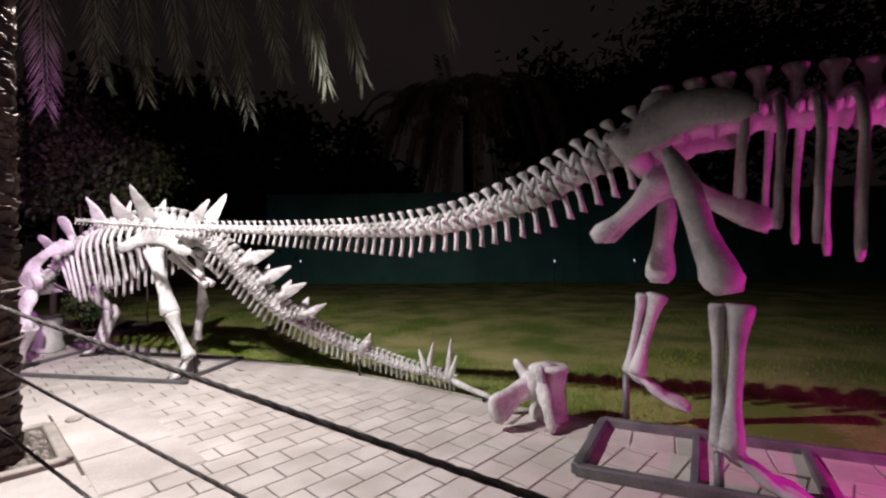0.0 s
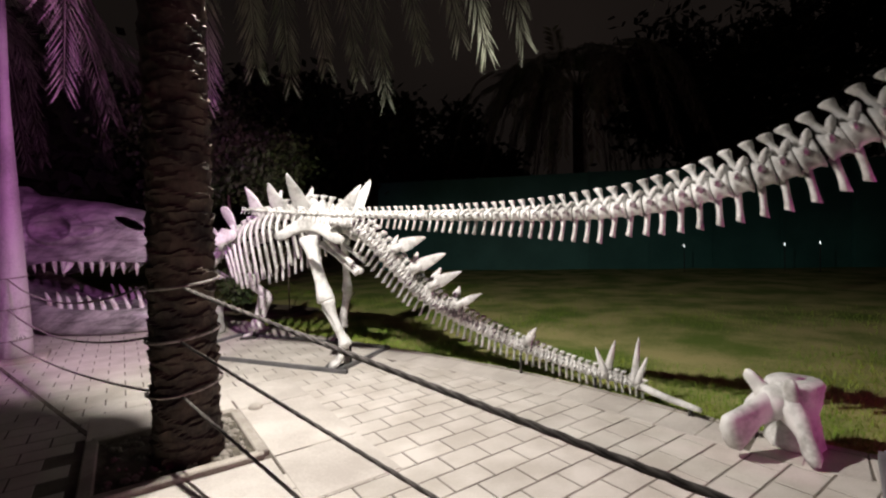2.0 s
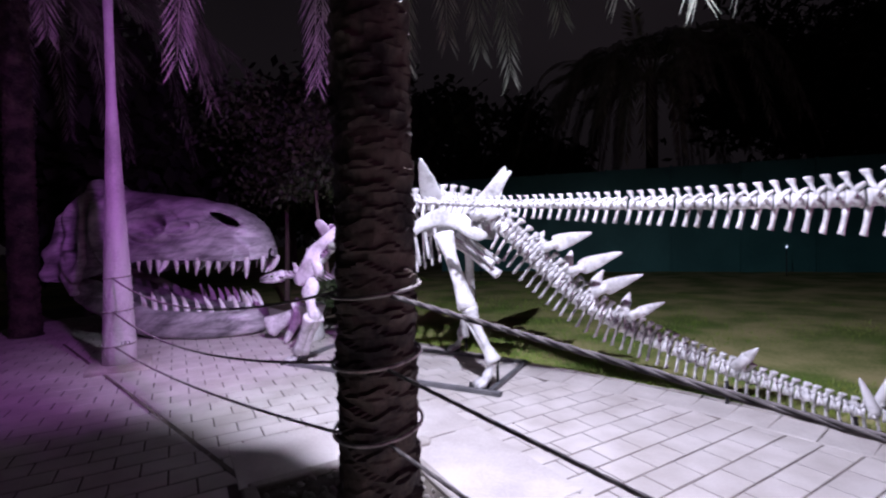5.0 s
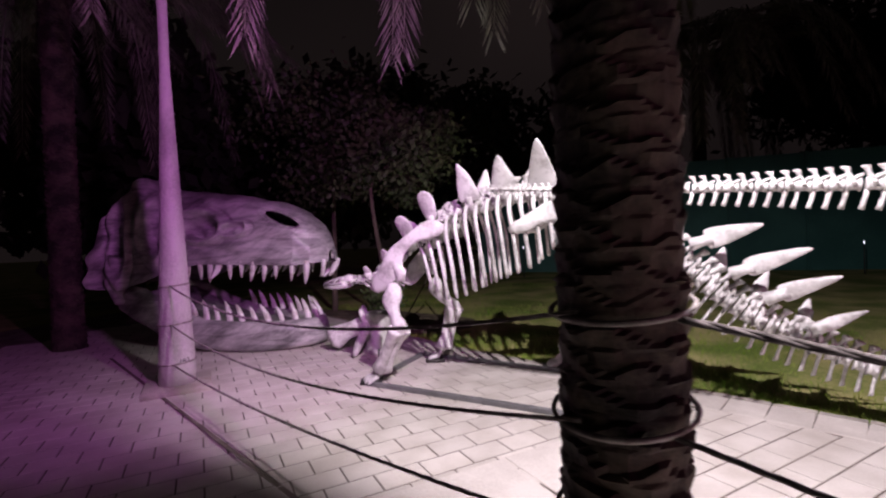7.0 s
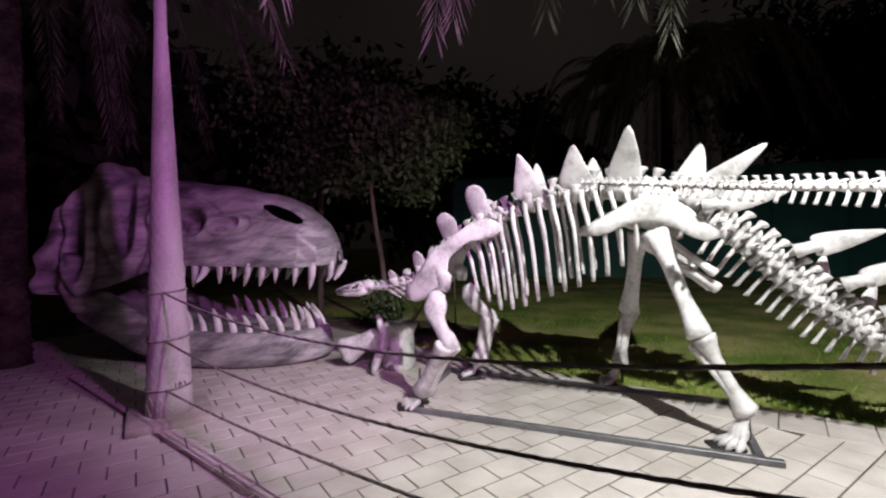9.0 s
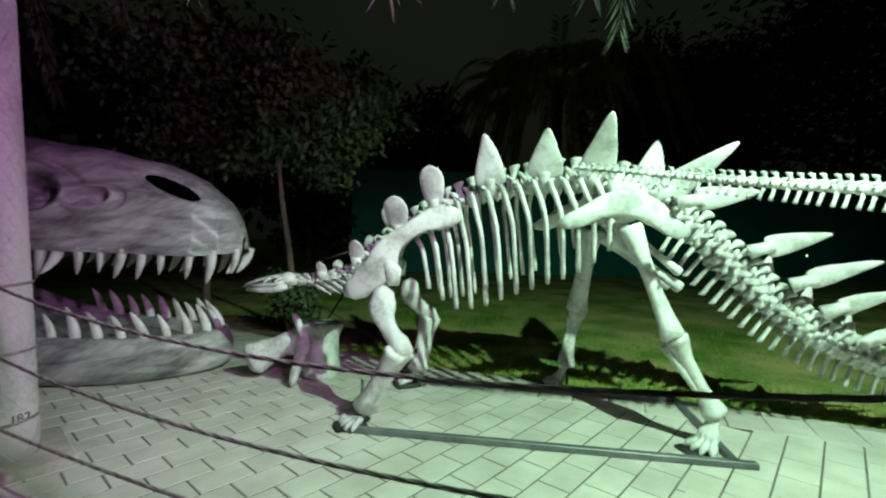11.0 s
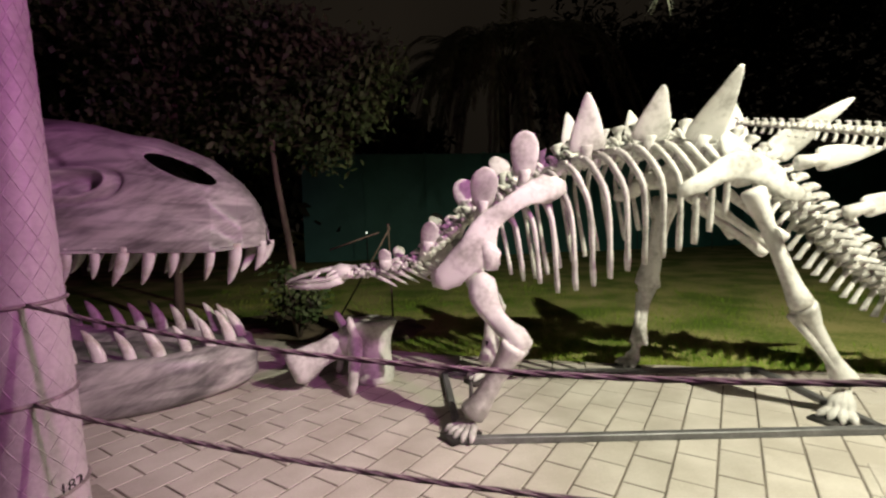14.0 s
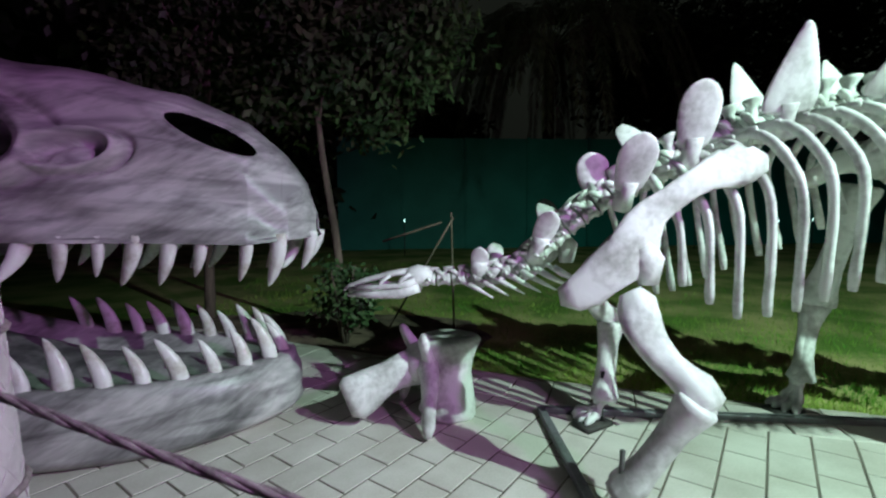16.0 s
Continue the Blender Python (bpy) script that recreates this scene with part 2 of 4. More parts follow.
bm = bmesh.new()
steps = [-140, -90, -60, -40, -28] + [-20 + i * 0.8 for i in range(51)] + [28, 40, 60, 90, 140]
grid = [[bm.verts.new((x, y + 8, -0.035 + 0.03 * noise.noise(V(x * 0.35, y * 0.35, 0)) * (1 if y + 8 > edge_y(x) + 0.5 else 0))) for x in steps] for y in steps]
for r0, r1 in zip(grid, grid[1:]):
    for i in range(len(steps) - 1):
        bm.faces.new((r0[i], r0[i + 1], r1[i + 1], r1[i]))
ground = solo("ground", bm, GRASSM, "patchy lawn of short green and straw-coloured grass", "lawn", kind="structure", smooth=True)

bm = bmesh.new()
low = [bm.verts.new((p.x, -9, -0.003)) for p in EDGE]
top = [bm.verts.new((p.x, p.y - 0.04, -0.003)) for p in EDGE]
for i in range(len(EDGE) - 1):
    bm.faces.new((low[i + 1], low[i], top[i], top[i + 1]))
pavement = solo("pavement", bm, MORTAR, "light concrete block paving with sandy joints", "pavement", kind="structure")

# ---- palms ----


TIPS = ((-5.06, 5.93, 3.34), (-4.27, 5.76, 3.6), (-4.23, 6.57, 3.64), (-3.68, 6.58, 3.84), (-2.96, 7.07, 3.5), (-1.27, 4.94, 3.2), (-0.91, 5.13, 3.36), (0.08, 4.2, 3.35), (-6.12, 4.84, 3.2), (-5.27, 6.11, 3.34), (-3.32, 6.9, 3.79), (-2.3, 6.7, 4.0), (-1.7, 6.2, 3.9))


def palm(at, name_label, height=6.0, r0=0.222, seed=3, fronds=34, tips=(), grow=1.0, leaf=0.014):
    rnd = random.Random(seed)
    p = thing("date_palm", at, name_label, "palm tree", "date palms")
    x0, y0, _ = at
    bm = bmesh.new()
    seg, step = 44, 0.0135
    prev = None
    for i in range(int((height + 0.1) / step)):
        z = -0.1 + i * step
        ring = []
        for k in range(seg):
            a = 2 * math.pi * k / seg
            wob = noise.noise(V(math.cos(a) * 1.6, math.sin(a) * 1.6, z * 5 + seed))
            ph = z / 0.098 + a / (2 * math.pi) * 2 + 0.35 * wob + 0.22 * math.sin(a * 5 + 2.4 * math.floor(z / 0.098))
            saw = ph - math.floor(ph)
            lump = noise.noise(V(math.cos(a) * 4, math.sin(a) * 4, z * 13))
            r = r0 * (1 - 0.02 * z) * 0.88 + 0.03 * saw ** 1.6 * (0.7 + 0.6 * wob) + 0.011 * lump + (0.05 * max(0, 0.35 - z) if z < 0.35 else 0)
            ring.append(bm.verts.new((x0 + r * math.cos(a), y0 + r * math.sin(a), z)))
        if prev:
            for k in range(seg):
                bm.faces.new((prev[k], prev[(k + 1) % seg], ring[(k + 1) % seg], ring[k]))
        prev = ring
    bm.faces.new(prev)
    part("trunk", bm, BARK, p, "dark trunk ringed with rough leaf scars", smooth=False)
    for k in range(fronds):
        a = k * 2.39996 + rnd.uniform(-0.2, 0.2)
        reach = rnd.uniform(2.5, 4.3)
        rise = rnd.uniform(0.2, 1.3)
        end = rnd.uniform(2.9, 4.6) if k % 4 else rnd.uniform(4.6, 6.5)
        end *= height / 6.0
        reach *= grow
        d = V(math.cos(a), math.sin(a), 0)
        if k < len(tips):
            d = V(tips[k][0] - x0, tips[k][1] - y0, 0)
            reach, end = d.length, tips[k][2] + 0.12
            d.normalize()
        elif tips and d.y > -0.35:
            end += 1.3
        base = V(x0, y0, height - 0.25)
        pts = smooth_path([base + d * r0 * 0.6, base + d * reach * 0.35 + V(0, 0, rise), base + d * reach * 0.75 + V(0, 0, rise * 0.3), V(x0, y0, 0) + d * reach + V(0, 0, end)], 44)
        bm = bmesh.new()
        tube(bm, pts[::4], [0.032 - 0.0026 * i for i in range(12)], 5)
        for i in range(7, 45):
            t = i / 44
            run = (pts[min(i + 1, 44)] - pts[i - 1]).normalized()
            out = run.cross(V(0, 0, 1))
            if out.length < 0.05:
                out = V(-d.y, d.x, 0)
            out.normalize()
            ln = (0.5 * math.sin(math.pi * (0.16 + 0.68 * t)) + 0.07) * grow
            for s in (-1, 1):
                for half in (0, 0.5):
                    o = pts[i].lerp(pts[min(44, i + 1)], half)
                    tip = o + (out * s * 0.5 + run * 0.75 + V(rnd.uniform(-.1, .1), rnd.uniform(-.1, .1), -0.32 + rnd.uniform(-.15, .1))).normalized() * ln * rnd.uniform(0.85, 1.1)
                    mid = o.lerp(tip, 0.45)
                    wd = run * leaf
                    a0, a1, a2, a3 = bm.verts.new(o), bm.verts.new(mid + wd), bm.verts.new(tip), bm.verts.new(mid - wd + V(0, 0, 0.006))
                    bm.faces.new((a0, a1, a2))
                    bm.faces.new((a0, a2, a3))
        part("frond", bm, FROND, p, smooth=False)
    return p


PALM = palm((-3.21, 3.15, 0), "date palm with dark ringed trunk and drooping fronds", tips=TIPS, fronds=44)
copy_thing(PALM, Matrix.Translation((-10.8, 6.3, 0)) @ pose(0, 0, 0, 0, 0, 70))

# ---- pole with number ----
PX, PY = -7.4, 5.15
pole = thing("tapered_pole", (PX, PY, 0), "pale tapered pole with diamond net pattern and painted number", "pole")
bm = bmesh.new()
tube(bm, [V(PX, PY, 0.04 + 0.25 * i) for i in range(20)], [max(0.045, 0.178 - 0.041 * 0.25 * i) for i in range(20)], 28)
shaft = part("shaft", bm, POLEM, pole)
bm = bmesh.new()
for turn in (1, -1):
    for k in range(12):
        pts, rad = [], []
        for i in range(60):
            z = 0.06 + i * 0.075
            r = max(0.045, 0.178 - 0.041 * (z - 0.04)) + 0.001
            a = turn * (i * 0.34) + k * 2 * math.pi / 12
            pts.append(V(PX + r * math.cos(a), PY + r * math.sin(a), z))
        tube(bm, pts, 0.0022, 4)
part("net_wrap", bm, POLEM, pole, "diamond net binding round the pole")
bm = bmesh.new()
box(bm, (PX, PY, 0.01), (0.62, 0.62, 0.1), ROW, 0.015)
part("plinth", bm, KERB, pole, "square concrete foot")
txt = bpy.data.curves.new("number", "FONT")
txt.body, txt.size, txt.extrude, txt.align_x = "182", 0.07, 0.001, "CENTER"
num = new("number", txt)
face = radians(-20)
num.matrix_basis = Matrix.Translation((PX + 0.168 * math.cos(face), PY + 0.168 * math.sin(face), 0.28)) @ pose(0, 0, 0, 88, 0, math.degrees(face) + 90)
bpy.context.view_layer.update()
me = bpy.data.meshes.new_from_object(num.evaluated_get(bpy.context.evaluated_depsgraph_get()))
m_num = num.matrix_basis.copy()
bpy.data.objects.remove(num)
me.materials.clear()
me.materials.append(INK)
part("number", me, INK, pole, "black painted number 182", m=m_num)

# ---- ropes ----


def rope(name, a, b, sag, r, label, mat):
    a, b = Vector(a), Vector(b)
    bm = bmesh.new()
    for strand in range(3):
        pts = []
        k = max(20, int((b - a).length / 0.035))
        for i in range(k + 1):
            t = i / k
            o = a.lerp(b, t) - V(0, 0, sag * 4 * t * (1 - t))
            ang = i * 0.8 + strand * 2.094
            pts.append(o + V(0, 0, 1) * math.cos(ang) * r * 0.5 + (b - a).cross(V(0, 0, 1)).normalized() * math.sin(ang) * r * 0.5)
        tube(bm, pts, r * 0.62, 5)
    return solo(name, bm, mat, label, "rope", "barrier ropes", smooth=True)


def coil(at, z, r, tilt):
    bm = bmesh.new()
    tube(bm, [V(at[0] + r * math.cos(a), at[1] + r * math.sin(a), z + tilt * math.sin(a + 0.6)) for a in [i * 2 * math.pi / 28 for i in range(29)]], 0.009, 6)
    return solo("rope_loop", bm, ROPEM, "thin rope tied round the trunk", "rope", "barrier ropes", smooth=True)


for zp, zq, sag in ((1.07, 1.19, 0.2), (0.68, 0.85, 0.17), (0.28, 0.5, 0.08)):
    rope("barrier_rope", (PX + 0.1, PY - 0.14, zp), (-3.34, 2.99, zq), sag, 0.0085, "thin grey rope strung between pole and palm", ROPEM)
    coil((-3.21, 3.15), zq, 0.225, 0.03)
    coil((PX, PY), zp, 0.184 - 0.041 * zp, 0.012)
# ropes seen against the flood, their unlit side painted in
rope("barrier_rope", (-3.06, 2.99, 1.17), (2.3, 0.1, 0.52), 0.02, 0.012, "taut rope strung from the palm, coloured dark as seen backlit", ROPE_BACKLIT)
rope("barrier_rope", (-3.08, 2.97, 0.83), (2.3, 0.1, 0.06), 0.02, 0.009, "taut rope strung from the palm, coloured dark as seen backlit", ROPE_BACKLIT)
rope("barrier_rope", (-3.08, 2.97, 0.48), (0.9, 0.6, 0.0), 0.02, 0.009, "taut rope strung from the palm, coloured dark as seen backlit", ROPE_BACKLIT)
bm = bmesh.new()
tube(bm, [V(2.3, 0.1, z) for z in (-0.1, 0.3, 0.68, 0.72)], [0.03, 0.03, 0.03, 0.015], 12)
solo("rope_stake", bm, STEEL, "short steel stake holding the rope ends", "stake", smooth=True)

# ---- skeleton parts ----


def vertebra_mesh(name, mat, spine=1.0, spine_w=0.35, lean=0.35, chevron=0.9, wings=0.5, flare=1.25):
    """Unit vertebra: x along the spine (pointing to the head), radius of the body 0.5, its spine and chevron in units of the body."""
    bm = bmesh.new()
    tube(bm, [V(-0.5, 0, 0), V(-0.42, 0, 0), V(-0.2, 0, 0), V(0.2, 0, 0), V(0.42, 0, 0), V(0.5, 0, 0)], [0.42, 0.52, 0.4, 0.4, 0.52, 0.42], 10, (0, 0, 1))
    if spine:
        lift = lambda k: V(0, 0, 0.3 + spine * k)
        built = len(bm.verts)
        tube(bm, [lift(0), lift(0.3), lift(0.6), lift(0.8), lift(0.93), lift(1.0), lift(1.04)], [0.3, spine_w * 0.8, spine_w * 0.66, spine_w * (0.36 + 0.52 * flare), spine_w * flare, spine_w * flare * 0.96, spine_w * flare * 0.62], 10, (0, 1, 0), 0.62)
        for v in list(bm.verts)[built:]:
            v.co.x -= 0.05 + (0.15 + lean) * (v.co.z - 0.3) / spine
        for s in (-1, 1):
            tube(bm, [V(0.05, s * 0.2, 0.35), V(0.3, s * 0.27, 0.56), V(0.52, s * 0.27, 0.66), V(0.6, s * 0.26, 0.68)], [0.18, 0.16, 0.13, 0.05], 7)
    if chevron:
        tube(bm, [V(-0.4, 0, -0.35), V(-0.5, 0, -0.4 - chevron * 0.4), V(-0.62, 0, -0.4 - chevron * 0.75), V(-0.72, 0, -0.4 - chevron)], [0.22, 0.17, 0.18, 0.23], 8, (0, 1, 0), 0.8)
    if wings:
        for s in (-1, 1):
            tube(bm, [V(0, s * 0.3, 0.1), V(-0.05, s * (0.4 + wings * 0.5), 0.12), V(-0.15, s * (0.5 + wings), 0.1)], [0.2, 0.15, 0.1], 6)
    return finish(name, bm, mat)


def along(pts, spacing, start=0.0):
    """Poses down a spine: spacing(s) gives the step at run length s; returns (point, forward, s, total)."""
    fine = smooth_path(pts, 600)
    total = sum((b - a).length for a, b in zip(fine, fine[1:]))
    out, s, i, run = [], start, 0, 0.0
    while s < total:
        while i < 599 and run + (fine[i + 1] - fine[i]).length < s:
            run += (fine[i + 1] - fine[i]).length
            i += 1
        j0, j1 = max(0, i - 6), min(600, i + 7)
        out.append((fine[i], (fine[j1] - fine[j0]).normalized(), s, total))
        s += spacing(s / total)
    return out


def basis(p, fwd, sx, sy, sz, roll=0):
    """Matrix with x along fwd, z upward."""
    side = V(0, 0, 1).cross(fwd).normalized()
    up = fwd.cross(side)
    m = Matrix((fwd, side, up)).transposed().to_4x4()
    return Matrix.Translation(p) @ m @ pose(0, 0, 0, roll) @ Matrix.Diagonal((sx, sy, sz, 1))


def interp(x, table):
    for (a, u), (b, v) in zip(table, table[1:]):
        if x <= b:
            return u + (v - u) * max(0, x - a) / (b - a)
    return table[-1][1]


def plate(parent, base, tip, width, thick=0.04, lean_axis=None, fin=True):
    """A bony back plate: leaf outline, thick middle, thin rim, on a short foot."""
    base, tip = Vector(base), Vector(tip)
    up = tip - base
    ln = up.length
    up.normalize()
    ax = Vector(lean_axis) if lean_axis else V(1, -0.2, 0)
    ax = (ax - up * ax.dot(up)).normalized()
    nor = up.cross(ax)
    bm = bmesh.new()
    if fin:
        prof = ((0.0, 0.8), (0.04, 0.96), (0.14, 1.0), (0.3, 0.92), (0.48, 0.76), (0.64, 0.58), (0.78, 0.42), (0.89, 0.29), (0.96, 0.18), (1.0, 0.07))
    else:
        prof = ((0.0, 0.6), (0.06, 0.74), (0.2, 0.86), (0.38, 0.96), (0.55, 1.0), (0.7, 0.97), (0.83, 0.8), (0.92, 0.58), (0.98, 0.3), (1.0, 0.1))
    rows = []
    for t, w in prof:
        row = []
        for k in range(14):
            a = 2 * math.pi * k / 14
            c, s = math.cos(a), math.sin(a)
            th = thick * (1.0 - 0.6 * t) * (0.55 + 0.45 * abs(s))
            p = base + up * ln * t + ax * (c * width * 0.5 * w - 0.04 * ln * t * t) + nor * s * th * 0.5
            row.append(bm.verts.new(p + V(1, 1, 1) * 0.012 * noise.noise(p * 6)))
        rows.append(row)
    for a, b in zip(rows, rows[1:]):
        for k in range(14):
            bm.faces.new((a[k], a[(k + 1) % 14], b[(k + 1) % 14], b[k]))
    bm.faces.new(rows[0][::-1])
    bm.faces.new(rows[-1])
    ob = part("plate", bm, BONE, parent, "pale pointed bony plate" if fin else "pale rounded bony plate")
    root = base - up * 0.11
    part("mount", tube(bmesh.new(), [root, base - up * 0.03, base + up * 0.05], [0.055, 0.044, 0.048], 8, rough=0.2), BONE, ob)
    return ob


def foot(owner, ankle, heading, length, spread=0.6, toes=4, r=0.03):
    ankle, heading = Vector(ankle), Vector(heading).normalized()
    bm = bmesh.new()
    tube(bm, [ankle + V(0, 0, 0.05), ankle + V(0, 0, 0.02), ankle + heading * 0.03, ankle + heading * 0.05 - V(0, 0, 0.03)], [r * 1.2, r * 1.7, r * 1.6, r], 10, rough=0.3)
    ft = part("foot", bm, BONE, owner)
    for k in range(toes):
        a = (k / (toes - 1) - 0.5) * 2 * spread
        d = V(heading.x * math.cos(a) - heading.y * math.sin(a), heading.x * math.sin(a) + heading.y * math.cos(a), 0)
        p = V(ankle.x, ankle.y, 0)
        bm = bmesh.new()
        tube(bm, smooth_path([ankle + d * 0.02, p + d * length * 0.36 + V(0, 0, max(0.08, ankle.z * 0.5)), p + d * length * 0.62 + V(0, 0, 0.058), p + d * length * 0.84 + V(0, 0, 0.05), p + d * length * 1.02 + V(0, 0, 0.026)], 10), [r * 1.05, r * 0.9, r * 0.75, r * 0.85, r * 1.15, r * 1.2, r * 0.8, r * 1.0, r * 0.95, r * 0.7, r * 0.35], 8)
        part("toe", bm, BONE, ft)


# ---- plated dinosaur ----
steg = thing("plated_dinosaur_skeleton", (-3.9, 6.0, 0.0), "white cast skeleton of a plated dinosaur with spiked tail", "dinosaur skeleton")
SP = [(-6.1, 6.55, 0.97), (-5.89, 6.5, 0.98), (-5.63, 6.44, 1.03), (-5.48, 6.41, 1.14), (-5.23, 6.35, 1.36), (-4.99, 6.3, 1.5), (-4.71, 6.23, 1.65), (-4.48, 6.18, 1.74), (-4.12, 6.1, 1.82), (-3.81, 6.04, 1.85), (-3.55, 5.98, 1.84), (-3.3, 5.94, 1.77), (-3.04, 5.9, 1.62), (-2.8, 5.86, 1.42), (-2.53, 5.81, 1.14), (-2.15, 5.71, 0.79), (-1.77, 5.61, 0.57), (-1.29, 5.42, 0.38), (-0.76, 5.18, 0.23), (-0.39, 4.96, 0.16), (-0.03, 4.74, 0.12), (0.1, 4.62, 0.09)]
V_TRUNK = vertebra_mesh("vertebra", BONE, 0.85, 0.4, 0.2, 0, 0.9)
V_TAIL = vertebra_mesh("vertebra_tail", BONE, 0.8, 0.36, 0.35, 1.05, 0.6, 1.3)
V_NECK = vertebra_mesh("vertebra_neck", BONE, 0.6, 0.35, 0.2, 0.0, 0.7)
for p, f, s, tot in along(SP, lambda u: interp(u, ((0, 0.085), (0.3, 0.115), (0.45, 0.11), (0.6, 0.085), (1, 0.065)))):
    u = s / tot
    r = interp(u, ((0, 0.075), (0.15, 0.12), (0.3, 0.16), (0.45, 0.19), (0.55, 0.2), (0.7, 0.155), (0.85, 0.11), (1, 0.075)))
    sx = interp(u, ((0, 0.075), (0.3, 0.1), (0.45, 0.095), (0.6, 0.072), (1, 0.055)))
    me = V_NECK if u < 0.16 else V_TRUNK if u < 0.47 else V_TAIL
    part("vertebra", me, BONE, steg, m=basis(p, -f, sx, r, r * (1.0 if u < 0.47 else 0.95)))
# small bones along the neck's underside
for i in range(7):
    x = -5.95 + i * 0.085
    y = 6.51 - i * 0.02
    bm = bmesh.new()
    for s in (-1, 1):
        tube(bm, [V(x, y + s * 0.05, 0.98 + i * 0.012), V(x + 0.1, y + s * 0.07, 0.93 + i * 0.01), V(x + 0.2, y + s * 0.06, 0.87 + i * 0.012)], [0.016, 0.014, 0.005], 6)
    part("neck_rib", bm, BONE, steg)
# little skull: braincase, barred cheeks, thin beak
SK, SD, SS = V(-6.1, 6.55, 0.985), V(-0.976, 0.2, -0.09), V(0.2, 0.976, 0)


def sk(f, side, up):
    return SK + SD * f + SS * side + V(0, 0, up)


bm = bmesh.new()
tube(bm, [sk(-0.02, 0, 0), sk(0.0, 0, 0.005), sk(0.06, 0, 0.012), sk(0.11, 0, 0.012), sk(0.14, 0, 0.0)], [0.03, 0.06, 0.072, 0.062, 0.03], 12, (0, 0, 1), 0.85, 0.35)
tube(bm, [sk(0.1, 0, 0.045), sk(0.22, 0, 0.035), sk(0.36, 0, 0.012), sk(0.46, 0, -0.012), sk(0.5, 0, -0.035)], [0.032, 0.03, 0.026, 0.024, 0.01], 10, (0, 0, 1), 0.6, 0.2)
for q in (-1, 1):
    tube(bm, [sk(0.07, q * 0.06, -0.01), sk(0.16, q * 0.06, -0.03), sk(0.3, q * 0.042, -0.03), sk(0.46, q * 0.018, -0.03)], [0.022, 0.016, 0.016, 0.016], 8)
    tube(bm, [sk(0.1, q * 0.055, 0.03), sk(0.15, q * 0.062, 0.005), sk(0.17, q * 0.06, -0.03)], 0.013, 6)
    tube(bm, [sk(0.22, q * 0.03, 0.03), sk(0.27, q * 0.045, 0.0), sk(0.28, q * 0.043, -0.03)], 0.012, 6)
head_small = part("skull", bm, BONE, steg, "small narrow beaked skull")
bm = bmesh.new()
for q in (-1, 1):
    tube(bm, [sk(0.05, q * 0.055, -0.05), sk(0.16, q * 0.055, -0.075), sk(0.32, q * 0.036, -0.072), sk(0.47, q * 0.01, -0.06)], [0.024, 0.026, 0.02, 0.012], 8, (0, 0, 1), 1.1)
part("lower_jaw", bm, BONE, head_small)
# ribs
for i in range(13):
    t = i / 12
    xt = -5.02 + 1.36 * t
    yc = 6.3 - 0.21 * (xt + 5.0)
    zt = interp(xt, ((-5.05, 1.48), (-4.71, 1.63), (-4.48, 1.72), (-4.12, 1.8), (-3.6, 1.82)))
    zb = interp(t, ((0, 0.98), (0.15, 0.83), (0.3, 0.86), (0.5, 0.98), (0.7, 1.08), (0.85, 1.16), (1, 1.32)))
    wid = interp(t, ((0, 0.3), (0.3, 0.42), (0.7, 0.47), (1, 0.42)))
    for s in (-1, 1):
        bm = bmesh.new()
        lean = 0.13 - 0.06 * t
        ctl = [(xt, yc + s * 0.05, zt + 0.02), (xt, yc + s * wid * 0.55, zt + 0.03), (xt + lean * 0.2, yc + s * wid * 0.92, zt - 0.12), (xt + lean * 0.55, yc + s * wid * 1.02, zt * 0.6 + zb * 0.4), (xt + lean, yc + s * wid * 0.88, zb)]
        tube(bm, smooth_path(ctl, 16), [0.02, 0.022, 0.024, 0.025, 0.026, 0.026, 0.025, 0.024, 0.023, 0.022, 0.022, 0.022, 0.022, 0.022, 0.023, 0.025, 0.02], 8, (1, 0, 0), 0.8, 0.2)
        part("rib", bm, BONE, steg)
